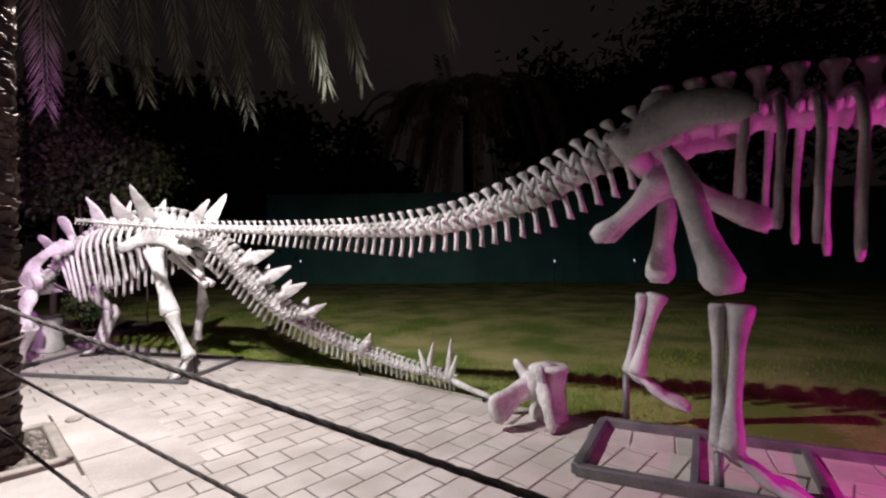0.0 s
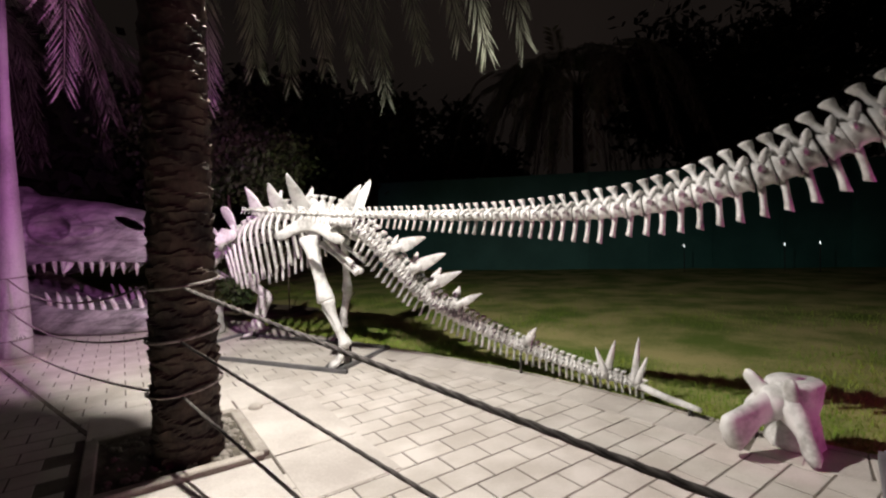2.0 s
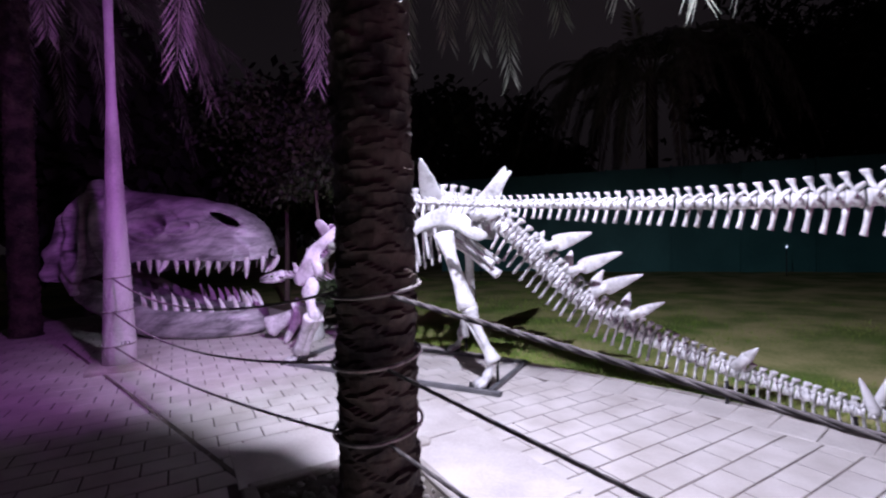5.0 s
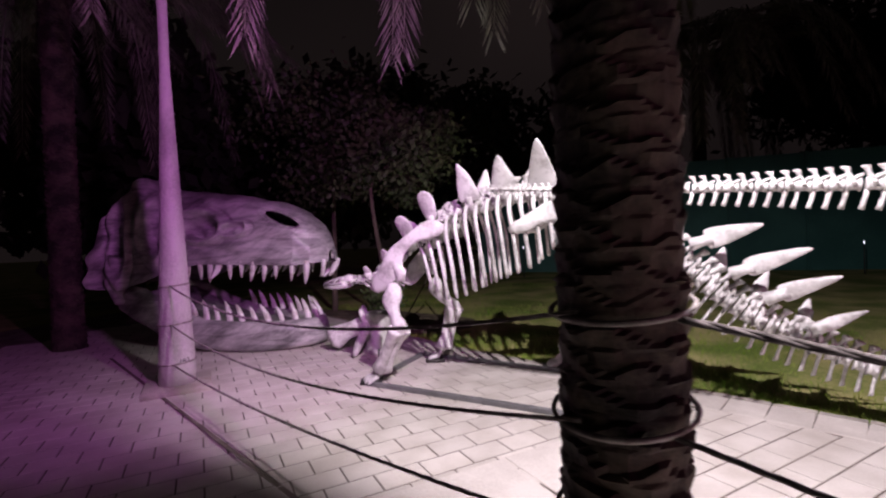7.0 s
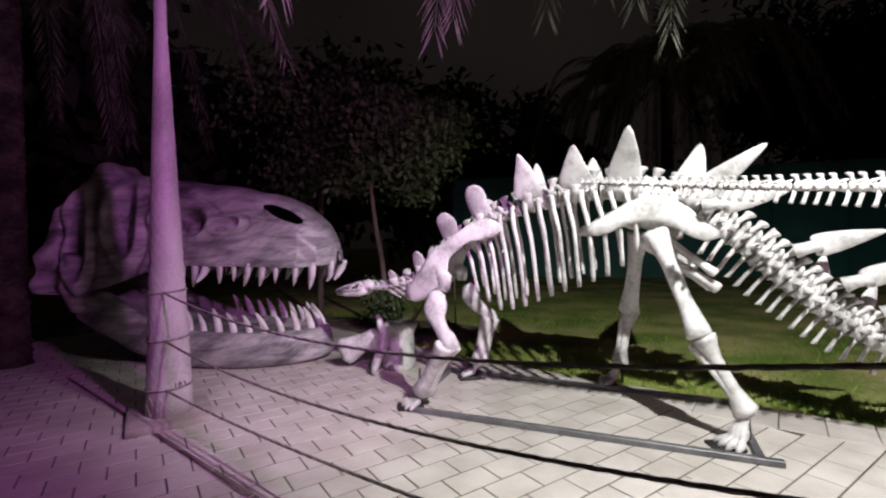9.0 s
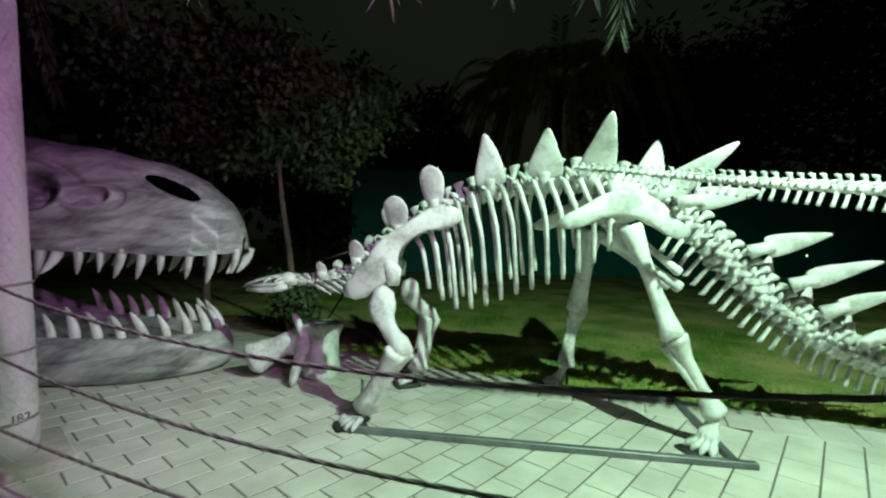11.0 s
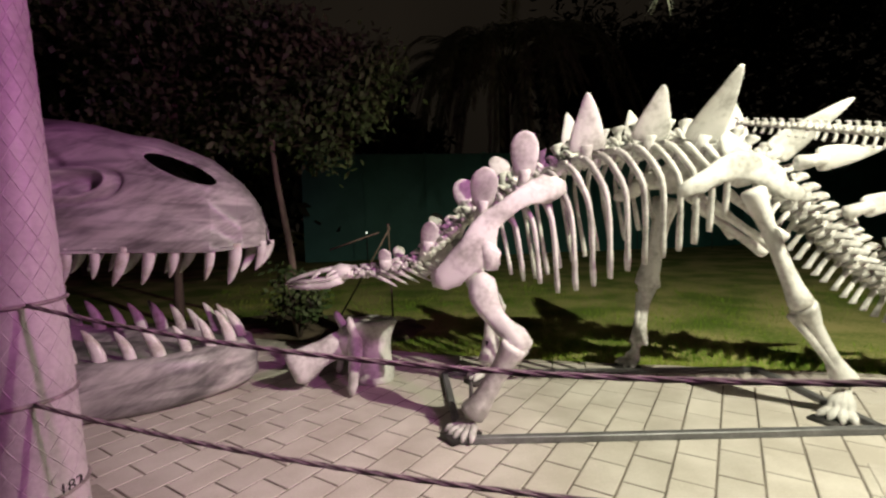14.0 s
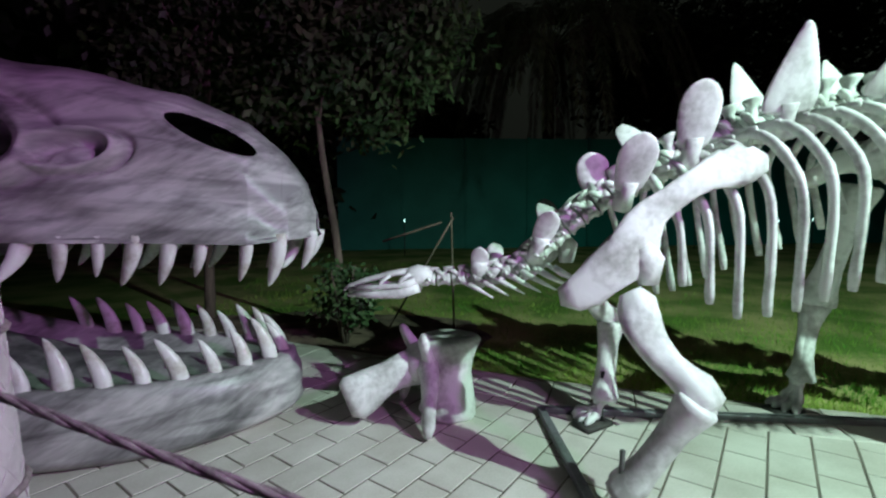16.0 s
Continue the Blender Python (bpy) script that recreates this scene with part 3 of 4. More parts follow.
# shoulder blades and fore legs
for near, shoulder, elbow, wrist, head in ((1, (-5.27, 5.87, 0.99), (-5.09, 5.63, 0.52), (-5.35, 5.74, 0.13), (-0.9, -0.6, 0)), (0, (-5.1, 6.68, 0.98), (-4.86, 6.78, 0.56), (-4.97, 6.65, 0.15), (-0.95, 0.1, 0))):
    y = 5.82 if near else 6.74
    bm = bmesh.new()
    tube(bm, smooth_path([(-4.66, y, 1.56), (-4.75, y, 1.55), (-4.95, y, 1.5), (-5.16, y + 0.03, 1.36), (-5.28, y + 0.06, 1.17), (-5.4, y + 0.1, 1.03), (-5.5, y + 0.13, 0.97), (-5.56, y + 0.15, 0.96)], 16), [0.04, 0.074, 0.084, 0.08, 0.072, 0.064, 0.06, 0.062, 0.07, 0.086, 0.108, 0.122, 0.12, 0.106, 0.1, 0.088, 0.04], 18, (0, 1, 0), 0.26, 0.4)
    tube(bm, [V(-5.22, y + 0.05, 1.2), V(-5.17, y + 0.06, 1.12), V(-5.17, y + 0.07, 1.02)], [0.05, 0.07, 0.05], 10, (0, 1, 0), 0.6, 0.3)
    part("shoulder_blade", bm, BONE, steg)
    bm = bmesh.new()
    tube(bm, smooth_path([shoulder, Vector(shoulder).lerp(Vector(elbow), 0.1), Vector(shoulder).lerp(Vector(elbow), 0.5) + V(-0.03, 0, 0), Vector(elbow) + V(0, 0, 0.08), elbow], 10), [0.055, 0.088, 0.1, 0.092, 0.077, 0.068, 0.065, 0.069, 0.078, 0.08, 0.055], 16, (0, 1, 0), 0.72, 0.3)
    part("upper_leg_bone", bm, BONE, steg)
    bm = bmesh.new()
    for off in (V(0.02, 0.03, 0), V(-0.03, -0.03, 0)):
        long_bone(bm, Vector(elbow) + off + V(0, 0, 0.06), Vector(wrist) + off * 0.7, 0.056, 1.45)
    part("lower_leg_bone", bm, BONE, steg)
    foot(steg, wrist, head, 0.19, 0.62, 5, 0.026)
    bm = bmesh.new()
    tube(bm, [V(wrist[0] - 0.03, wrist[1] - 0.02, 0.0), V(wrist[0] - 0.02, wrist[1] - 0.02, 0.34)], 0.012, 8)
    box(bm, (wrist[0] - 0.1, wrist[1] - 0.05, 0.02), (0.22, 0.14, 0.03), 0.4, 0.004)
    part("support_rod", bm, DARK, steg, "dark steel support with foot plate")
# hips and hind legs
for near, hip, knee, ankle, head in ((1, (-3.5, 5.52, 1.5), (-3.23, 5.41, 0.74), (-2.97, 5.33, 0.24), (-0.9, -0.42, 0)), (0, (-3.42, 6.44, 1.5), (-3.48, 6.64, 0.72), (-3.57, 6.63, 0.2), (-1, -0.2, 0))):
    y = 5.58 if near else 6.36
    sg = 1 if near else -1
    bm = bmesh.new()
    tube(bm, smooth_path([(-3.98, y + 0.02 * sg, 1.5), (-3.85, y, 1.54), (-3.68, y, 1.63), (-3.5, y, 1.66), (-3.32, y, 1.6), (-3.16, y - 0.03 * sg, 1.48), (-3.05, y - 0.03 * sg, 1.46)], 14), [0.025, 0.055, 0.066, 0.068, 0.07, 0.078, 0.088, 0.096, 0.098, 0.095, 0.09, 0.085, 0.075, 0.058, 0.025], 14, (0, 1, 0), 0.42, 0.35)
    tube(bm, [V(-3.5, y, 1.62), V(-3.45, y + 0.18 * sg, 1.74), V(-3.42, 5.96, 1.78)], [0.12, 0.1, 0.09], 10)
    tube(bm, [V(-3.46, y + 0.02 * sg, 1.58), V(-3.45, y + 0.09 * sg, 1.7), V(-3.42, y + 0.17 * sg, 1.82), V(-3.4, y + 0.2 * sg, 1.86)], [0.11, 0.155, 0.165, 0.13], 14, (0, 1, 0.3), 0.3, 0.25)
    part("hip_bone", bm, BONE, steg)
    part("thigh_bone", long_bone(bmesh.new(), hip, knee, 0.07, 1.55, (0, 0, 0), (0.7, -0.7 * sg, 0), 0.66, 14), BONE, steg)
    bm = bmesh.new()
    long_bone(bm, V(*knee) + V(0.01, 0, 0.0), ankle, 0.042, 1.9)
    long_bone(bm, V(*knee) + V(-0.05, 0.02, -0.06), V(*ankle) + V(-0.04, 0, 0.04), 0.024, 1.5)
    part("shin_bone", bm, BONE, steg)
    foot(steg, ankle, head, 0.2, 0.5, 4, 0.03)
    bm = bmesh.new()
    tube(bm, [V(ankle[0] + 0.03, ankle[1] + 0.05, 0.0), V(ankle[0] + 0.03, ankle[1] + 0.05, 0.28)], 0.014, 8)
    box(bm, (ankle[0] - 0.14, ankle[1] - 0.02, 0.012), (0.2, 0.16, 0.024), 0.2, 0.004)
    part("support_rod", bm, DARK, steg, "dark steel support with foot plate")
    bm = bmesh.new()
    yy = 5.87 if near else 6.02
    long_bone(bm, (-3.5, yy, 1.42), (-2.98, yy - 0.1, 1.04), 0.03, 1.5)
    long_bone(bm, (-3.42, yy - 0.06 * sg, 1.5), (-3.02, yy - 0.16 * sg, 1.16), 0.026, 1.4)
    part("rear_hip_rod", bm, BONE, steg)
# plates: base, tip, width
for base, tip, w in (
    ((-5.83, 6.46, 1.04), (-5.83, 6.38, 1.16), 0.1), ((-5.72, 6.5, 1.06), (-5.7, 6.58, 1.18), 0.09), ((-5.52, 6.34, 1.18), (-5.5, 6.2, 1.35), 0.13), ((-5.42, 6.45, 1.26), (-5.4, 6.58, 1.42), 0.13),
    ((-5.15, 6.12, 1.46), (-5.17, 5.93, 1.7), 0.19), ((-5.2, 6.38, 1.47), (-5.235, 6.33, 1.67), 0.17), ((-4.86, 6.05, 1.66), (-4.894, 5.91, 1.945), 0.2), ((-4.86, 6.48, 1.66), (-4.85, 6.69, 1.89), 0.17),
    ((-4.42, 5.98, 1.82), (-4.483, 5.8, 2.175), 0.25), ((-4.36, 6.26, 1.88), (-4.33, 6.41, 2.19), 0.2), ((-4.03, 5.84, 1.87), (-4.054, 5.62, 2.18), 0.27), ((-3.86, 6.2, 1.92), (-3.82, 6.34, 2.2), 0.2),
    ((-3.68, 5.76, 1.86), (-3.665, 5.41, 2.255), 0.27), ((-3.12, 6.06, 1.84), (-2.93, 6.23, 2.25), 0.26), ((-3.14, 5.7, 1.76), (-2.8, 5.45, 2.1), 0.2), ((-3.08, 5.45, 1.68), (-2.74, 5.3, 1.74), 0.17),
    ((-2.62, 5.92, 1.3), (-2.5, 5.96, 1.5), 0.15), ((-2.4, 5.66, 1.36), (-2.05, 5.5, 1.485), 0.165), ((-2.15, 5.56, 1.13), (-1.8, 5.37, 1.3), 0.15), ((-2.3, 5.8, 1.1), (-2.22, 5.84, 1.29), 0.14),
    ((-1.94, 5.52, 0.94), (-1.63, 5.37, 1.1), 0.145), ((-2.02, 5.74, 0.93), (-1.94, 5.78, 1.1), 0.13), ((-1.64, 5.56, 0.71), (-1.43, 5.5, 0.83), 0.1), ((-1.74, 5.66, 0.76), (-1.7, 5.7, 0.89), 0.11), ((-0.9, 5.2, 0.4), (-0.84, 5.08, 0.54), 0.09)):
    plate(steg, base, tip, w, lean_axis=(-0.5, 0, 1) if base[0] > -3.2 and base[1] < 5.75 else None, fin=base[0] > -4.7)
for base, tip in (((-0.2, 4.87, 0.17), (-0.14, 4.78, 0.49)), ((0.0, 4.7, 0.12), (0.04, 4.68, 0.54)), ((-0.22, 4.82, 0.15), (-0.3, 4.86, 0.4)), ((0.02, 4.68, 0.12), (0.1, 4.64, 0.38))):
    bm = bmesh.new()
    b0, t0 = Vector(base), Vector(tip)
    tube(bm, [b0, b0.lerp(t0, 0.12), b0.lerp(t0, 0.5), b0.lerp(t0, 0.85), t0], [0.03, 0.036, 0.028, 0.015, 0.003], 10)
    part("tail_spike", bm, BONE, steg)
bm = bmesh.new()
tube(bm, [V(0.02, 4.72, 0.12), V(0.1, 4.6, 0.1), V(0.22, 4.44, 0.085), V(0.33, 4.3, 0.08), V(0.38, 4.22, 0.08)], [0.03, 0.032, 0.028, 0.026, 0.02], 10)
part("tail_spike", bm, BONE, steg, "spike lying out past the tail's end")
for x, y, z in ((-1.0, 5.28, 0.2), (-0.3, 4.9, 0.1), (0.33, 4.3, 0.07)):
    bm = bmesh.new()
    tube(bm, [V(x, y, -0.04), V(x, y, z)], 0.015, 8)
    part("tail_stand", bm, DARK, steg, "thin dark rod under the tail")
A, B, C, D = V(-5.47, 5.62, 0), V(-2.98, 5.1, 0), V(-2.74, 6.2, 0), V(-5.32, 6.84, 0)
for a, b in ((A, B + (B - A).normalized() * 0.12), (B, C), (C, D), (D, A)):
    part("base_bar", bar(bmesh.new(), a + V(0, 0, 0.004), b + V(0, 0, 0.004), 0.05, 0.04), STEEL, steg, "flat grey steel base bar", smooth=False)

# ---- long-necked dinosaur: tail, hips, hind legs and ribs ----
saur = thing("long_necked_dinosaur_skeleton", (1.6, 3.1, 0), "tall white cast skeleton with a very long tail", "dinosaur skeleton")
ST = [(3.9, 1.7, 2.05), (3.2, 2.14, 2.16), (2.5, 2.58, 2.22), (2.0, 2.88, 2.27), (1.5, 3.2, 2.25), (1.2, 3.38, 2.12), (0.99, 3.52, 2.01), (0.76, 3.66, 1.88), (0.51, 3.82, 1.79), (0.19, 4.01, 1.7), (-0.16, 4.18, 1.648), (-0.53, 4.35, 1.63), (-1.06, 4.51, 1.635), (-1.7, 4.66, 1.655), (-2.28, 4.77, 1.685), (-3.1, 4.91, 1.735), (-3.7, 5.01, 1.79), (-4.05, 5.07, 1.82)]
V_BACK = vertebra_mesh("vertebra_back", BONE2, 1.15, 0.36, 0.0, 0, 0.6, 1.4)
V_T1 = vertebra_mesh("vertebra_tail_big", BONE, 0.88, 0.27, 0.22, 0.95, 0.35, 1.45)
V_T2 = vertebra_mesh("vertebra_tail_small", BONE, 0.95, 0.26, 0.35, 1.3, 0.4)
for p, f, s, tot in along(ST, lambda u: interp(u, ((0, 0.2), (0.3, 0.17), (0.36, 0.13), (0.55, 0.112), (0.62, 0.088), (0.8, 0.07), (1, 0.045)))):
    u = s / tot
    r = interp(u, ((0, 0.2), (0.33, 0.22), (0.45, 0.2), (0.55, 0.155), (0.65, 0.105), (0.8, 0.07), (0.92, 0.045), (1, 0.022)))
    sx = interp(u, ((0, 0.17), (0.3, 0.15), (0.36, 0.118), (0.55, 0.104), (0.62, 0.082), (0.8, 0.066), (1, 0.044)))
    me = V_BACK if u < 0.33 else V_T1 if u < 0.56 else V_T2
    part("vertebra", me, BONE, saur, m=basis(p, -f, sx, r * 0.9, r))
AX = V(0.845, -0.535, 0)
LT = V(-0.535, -0.845, 0)
HIP = V(1.5, 3.2, 0)
for s in (1, -1):
    o = HIP + LT * 0.42 * s + AX * 0.08 + V(0, 0, 0.1)
    bm = bmesh.new()
    tube(bm, smooth_path([o - AX * 0.25 + V(0, 0, 1.9), o - AX * 0.22 + V(0, 0, 2.0), o - AX * 0.08 + V(0, 0, 2.11), o + AX * 0.14 + V(0, 0, 2.18), o + AX * 0.36 + V(0, 0, 2.155), o + AX * 0.46 + V(0, 0, 2.135)], 14), [0.03, 0.08, 0.1, 0.115, 0.122, 0.128, 0.128, 0.126, 0.122, 0.116, 0.11, 0.104, 0.096, 0.076, 0.03], 18, (*LT,), 0.42, 0.25)
    tube(bm, [o - AX * 0.05 + V(0, 0, 2.2), o - LT * 0.2 * s + V(0, 0, 2.22), HIP + V(0, 0, 2.24)], [0.13, 0.12, 0.1], 10)
    tube(bm, [o - AX * 0.3 + V(0, 0, 2.1), o - AX * 0.24 - LT * 0.1 * s + V(0, 0, 1.95), o - AX * 0.16 - LT * 0.2 * s + V(0, 0, 1.88)], [0.09, 0.07, 0.06], 10)
    part("hip_bone", bm, BONE2, saur)
    bm = bmesh.new()
    q = HIP + LT * 0.14 * s
    tube(bm, smooth_path([q + AX * 0.06 + V(0, 0, 1.93), q - AX * 0.05 + V(0, 0, 1.86), q - AX * 0.2 + V(0, 0, 1.7), q - AX * 0.38 + V(0, 0, 1.56), q - AX * 0.45 + V(0, 0, 1.52)], 10), [0.1, 0.105, 0.085, 0.066, 0.056, 0.05, 0.05, 0.054, 0.064, 0.075, 0.045], 12, (*LT,), 0.7, 0.15)
    part("rear_hip_bone", bm, BONE2, saur)
    bm = bmesh.new()
    tube(bm, smooth_path([q + V(0, 0, 1.93), q + AX * 0.12 + V(0, 0, 1.86), q + AX * 0.34 + V(0, 0, 1.74), q + AX * 0.56 + V(0, 0, 1.62), q + AX * 0.66 + V(0, 0, 1.6)], 10), [0.09, 0.09, 0.08, 0.068, 0.06, 0.058, 0.06, 0.066, 0.075, 0.075, 0.04], 12, (*LT,), 0.6, 0.15)
    part("front_hip_bone", bm, BONE2, saur)
for hip, knee, k2, ankle, head, stand in (((1.33, 2.8, 2.06), (1.585, 2.62, 1.17), (1.59, 2.62, 1.11), (1.55, 2.63, 0.28), (0.85, -0.4, 0), (1.5, 2.6)), ((1.74, 3.6, 1.9), (1.68, 3.62, 1.16), (1.63, 3.655, 1.07), (1.5, 3.74, 0.42), (0.9, -0.45, 0), (1.45, 3.74))):
    h0, k0 = Vector(hip), Vector(knee)
    thigh = smooth_path([h0, h0.lerp(k0, 0.05), h0.lerp(k0, 0.3) + AX * 0.015, h0.lerp(k0, 0.6), h0.lerp(k0, 0.86), k0 + V(0, 0, 0.04), k0], 14)
    part("thigh_bone", tube(bmesh.new(), thigh, [0.03, 0.052, 0.064, 0.072, 0.078, 0.08, 0.078, 0.076, 0.076, 0.08, 0.09, 0.104, 0.115, 0.11, 0.07], 16, (*LT,), 0.8, 0.15), BONE2, saur)
    bm = bmesh.new()
    k2, ankle = Vector(k2), Vector(ankle)
    long_bone(bm, k2 + AX * 0.045, ankle + AX * 0.03, 0.042, 1.9)
    long_bone(bm, k2 - AX * 0.06 + LT * 0.03, ankle - AX * 0.03, 0.028, 1.7)
    part("shin_bone", bm, BONE2, saur)
    d = Vector(head).normalized()
    bm = bmesh.new()
    tube(bm, [ankle + V(0, 0, 0.06), ankle + V(0, 0, 0.02), ankle + d * 0.06 - V(0, 0, 0.04), ankle + d * 0.1 - V(0, 0, 0.08)], [0.05, 0.062, 0.055, 0.035], 10, rough=0.3)
    ft = part("foot", bm, BONE2, saur)
    for k in range(4):
        a = (k - 1.5) * 0.2
        e = V(d.x * math.cos(a) - d.y * math.sin(a), d.x * math.sin(a) + d.y * math.cos(a), 0)
        bm = bmesh.new()
        tube(bm, smooth_path([ankle + e * 0.05 - V(0, 0, 0.02), ankle + e * 0.15 + V(0, 0, -0.1), ankle + e * 0.25 + V(0, 0, -0.17), ankle + e * 0.34 + V(0, 0, -0.2), ankle + e * 0.43 + V(0, 0, -0.235)], 10), [0.034, 0.03, 0.028, 0.034, 0.04, 0.032, 0.028, 0.034, 0.03, 0.022, 0.01], 8)
        part("toe", bm, BONE2, ft)
    bm = bmesh.new()
    tube(bm, [V(stand[0], stand[1], -0.02), V(stand[0], stand[1], ankle.z - 0.02)], 0.026, 10)
    part("support_post", bm, STEEL, saur, "short steel post under the foot")
for i in range(9):
    o = HIP + AX * (0.48 + 0.17 * i)
    zt = 2.27 - 0.012 * i
    ln = interp(i, ((0, 0.55), (1, 0.72), (3, 0.86), (8, 1.0)))
    for s in (1, -1):
        bm = bmesh.new()
        wid = 0.4 + 0.012 * i
        tube(bm, smooth_path([o + LT * s * 0.08 + V(0, 0, zt + 0.02), o + LT * s * wid * 0.6 + V(0, 0, zt + 0.05), o + LT * s * wid * 0.95 + AX * 0.0 + V(0, 0, zt - 0.1), o + LT * s * wid * 1.08 - AX * 0.02 + V(0, 0, zt - ln * 0.55), o + LT * s * wid * 0.98 - AX * 0.03 + V(0, 0, zt - ln)], 16), [0.022, 0.026, 0.03, 0.032, 0.033, 0.032, 0.03, 0.028, 0.027, 0.026, 0.025, 0.024, 0.024, 0.025, 0.027, 0.03, 0.02], 10, (*AX,), 0.9, 0.2)
        part("rib", bm, BONE2, saur)
A, B = V(0.77, 2.9, 0), V(1.24, 3.68, 0)
C, D = V(2.94, 2.87, 0), V(2.47, 2.09, 0)
for a, b in ((A, B), (B, C), (C, D), (D, A)):
    part("base_bar", bar(bmesh.new(), a + V(0, 0, 0.004), b + V(0, 0, 0.004), 0.065, 0.07), STEEL, saur, "square grey steel base bar", smooth=False)
for k in (0.35, 0.7):
    part("base_bar", bar(bmesh.new(), A.lerp(D, k) + V(0, 0, 0.004), B.lerp(C, k) + V(0, 0, 0.004), 0.05, 0.05), STEEL, saur, smooth=False)

# ---- loose giant vertebrae on the paving ----


def loose_vertebra(at, turn, size, label):
    t = thing("loose_vertebra", at, label, "dinosaur bone", "loose vertebrae")
    mt = Matrix.Translation(at) @ pose(0, 0, 0, 0, 0, turn) @ Matrix.Scale(size, 4)

    def add(name, bm):
        bmesh.ops.transform(bm, matrix=mt, verts=bm.verts)
        part(name, bm, BONE, t)

    # waisted drum standing on its rim, its upper face dished
    add("drum", tube(bmesh.new(), [V(0, 0, 0.005), V(0, 0, 0.0), V(0, 0, 0.03), V(0.005, 0, 0.09), V(0.01, 0, 0.17), V(0.01, 0, 0.25), V(0.005, 0, 0.33), V(0, 0, 0.4), V(0, 0, 0.45), V(0, 0, 0.475), V(0, 0, 0.455), V(0, 0, 0.45)], [0.1, 0.15, 0.175, 0.165, 0.138, 0.13, 0.142, 0.168, 0.178, 0.155, 0.1, 0.03], 26, (1, 0, 0), 1, 0.16))
    add("arch", tube(bmesh.new(), smooth_path([(-0.02, 0, 0.31), (-0.12, 0, 0.33), (-0.2, 0, 0.32), (-0.26, 0, 0.31)], 8), [0.1, 0.125, 0.135, 0.13, 0.12, 0.115, 0.11, 0.1, 0.06], 16, (0, 1, 0), 0.8, 0.3))
    # flat paddle of a spine that droops to the ground and ends in a blunt flare
    add("spine", tube(bmesh.new(), smooth_path([(-0.14, 0, 0.31), (-0.3, 0, 0.29), (-0.43, -0.01, 0.24), (-0.56, -0.02, 0.18), (-0.61, -0.02, 0.16)], 12), [0.1, 0.108, 0.104, 0.1, 0.097, 0.096, 0.098, 0.104, 0.114, 0.126, 0.138, 0.142, 0.1], 18, (0, 1, 0), 0.5, 0.2))
    for name, pts, rad in (("side_wing", [(-0.15, -0.05, 0.34), (-0.16, -0.15, 0.24), (-0.2, -0.26, 0.1), (-0.22, -0.31, 0.02)], 0.075), ("side_wing", [(-0.15, 0.05, 0.34), (-0.18, 0.15, 0.26), (-0.22, 0.22, 0.12), (-0.24, 0.25, 0.02)], 0.06),
                           ("top_knob", [(-0.14, -0.07, 0.32), (-0.16, -0.1, 0.4), (-0.18, -0.12, 0.47), (-0.19, -0.13, 0.53)], 0.06), ("top_knob", [(-0.17, 0.05, 0.34), (-0.2, 0.1, 0.42), (-0.24, 0.13, 0.49), (-0.26, 0.14, 0.53)], 0.062)):
        add(name, tube(bmesh.new(), smooth_path(pts, 8), [rad * k for k in (1.3, 1.25, 1.12, 1.0, 0.9, 0.85, 0.82, 0.72, 0.35)], 12, (1, 0, 0), 0.62, 0.3))
    return t


loose_vertebra((-5.93, 6.93, 0), 9, 1.12, "white giant cast vertebra lying on the paving")
loose_vertebra((0.84, 3.87, 0), 25, 0.95, "white giant cast vertebra beside the steel base")

# ---- giant head ----
NX, NY = -6.8, 7.22
LEN = 3.35
big = thing("giant_dinosaur_head", (-8.4, 7.15, 0), "giant grey-white predator skull with open toothed jaws", "dinosaur skull")
TOPZ = ((0, 1.36), (0.02, 1.56), (0.06, 1.75), (0.12, 1.92), (0.22, 2.08), (0.35, 2.17), (0.5, 2.25), (0.68, 2.32), (0.8, 2.38), (0.845, 2.34), (0.87, 2.42), (0.91, 2.58), (0.95, 2.5), (1, 2.22))
LIPZ = ((0, 1.2), (0.1, 1.17), (0.3, 1.2), (0.5, 1.22), (0.62, 1.15), (0.75, 1.0), (0.9, 0.85), (1, 0.9))
WID = ((0, 0.08), (0.012, 0.22), (0.04, 0.335), (0.1, 0.44), (0.2, 0.5), (0.4, 0.6), (0.65, 0.68), (0.85, 0.72), (1, 0.62))


# sunken openings in both cheeks: along, height, half sizes, tilt, depth, cut through
OPENINGS = ((-7.34, 1.813, 0.26, 0.066, -0.42, 0.05, 1), (-7.97, 1.69, 0.17, 0.085, 0.12, 0.085, 0), (-8.5, 1.75, 0.31, 0.18, -0.15, 0.22, 0), (-9.25, 1.78, 0.2, 0.42, 0.15, 0.2, 0), (-9.8, 1.6, 0.14, 0.5, 0.1, 0.16, 0))


def opening(p, cx, cz, rx, rz, tilt):
    px, pz = p.x - cx, p.z - cz
    return math.hypot((px * math.cos(tilt) + pz * math.sin(tilt)) / rx, (-px * math.sin(tilt) + pz * math.cos(tilt)) / rz)


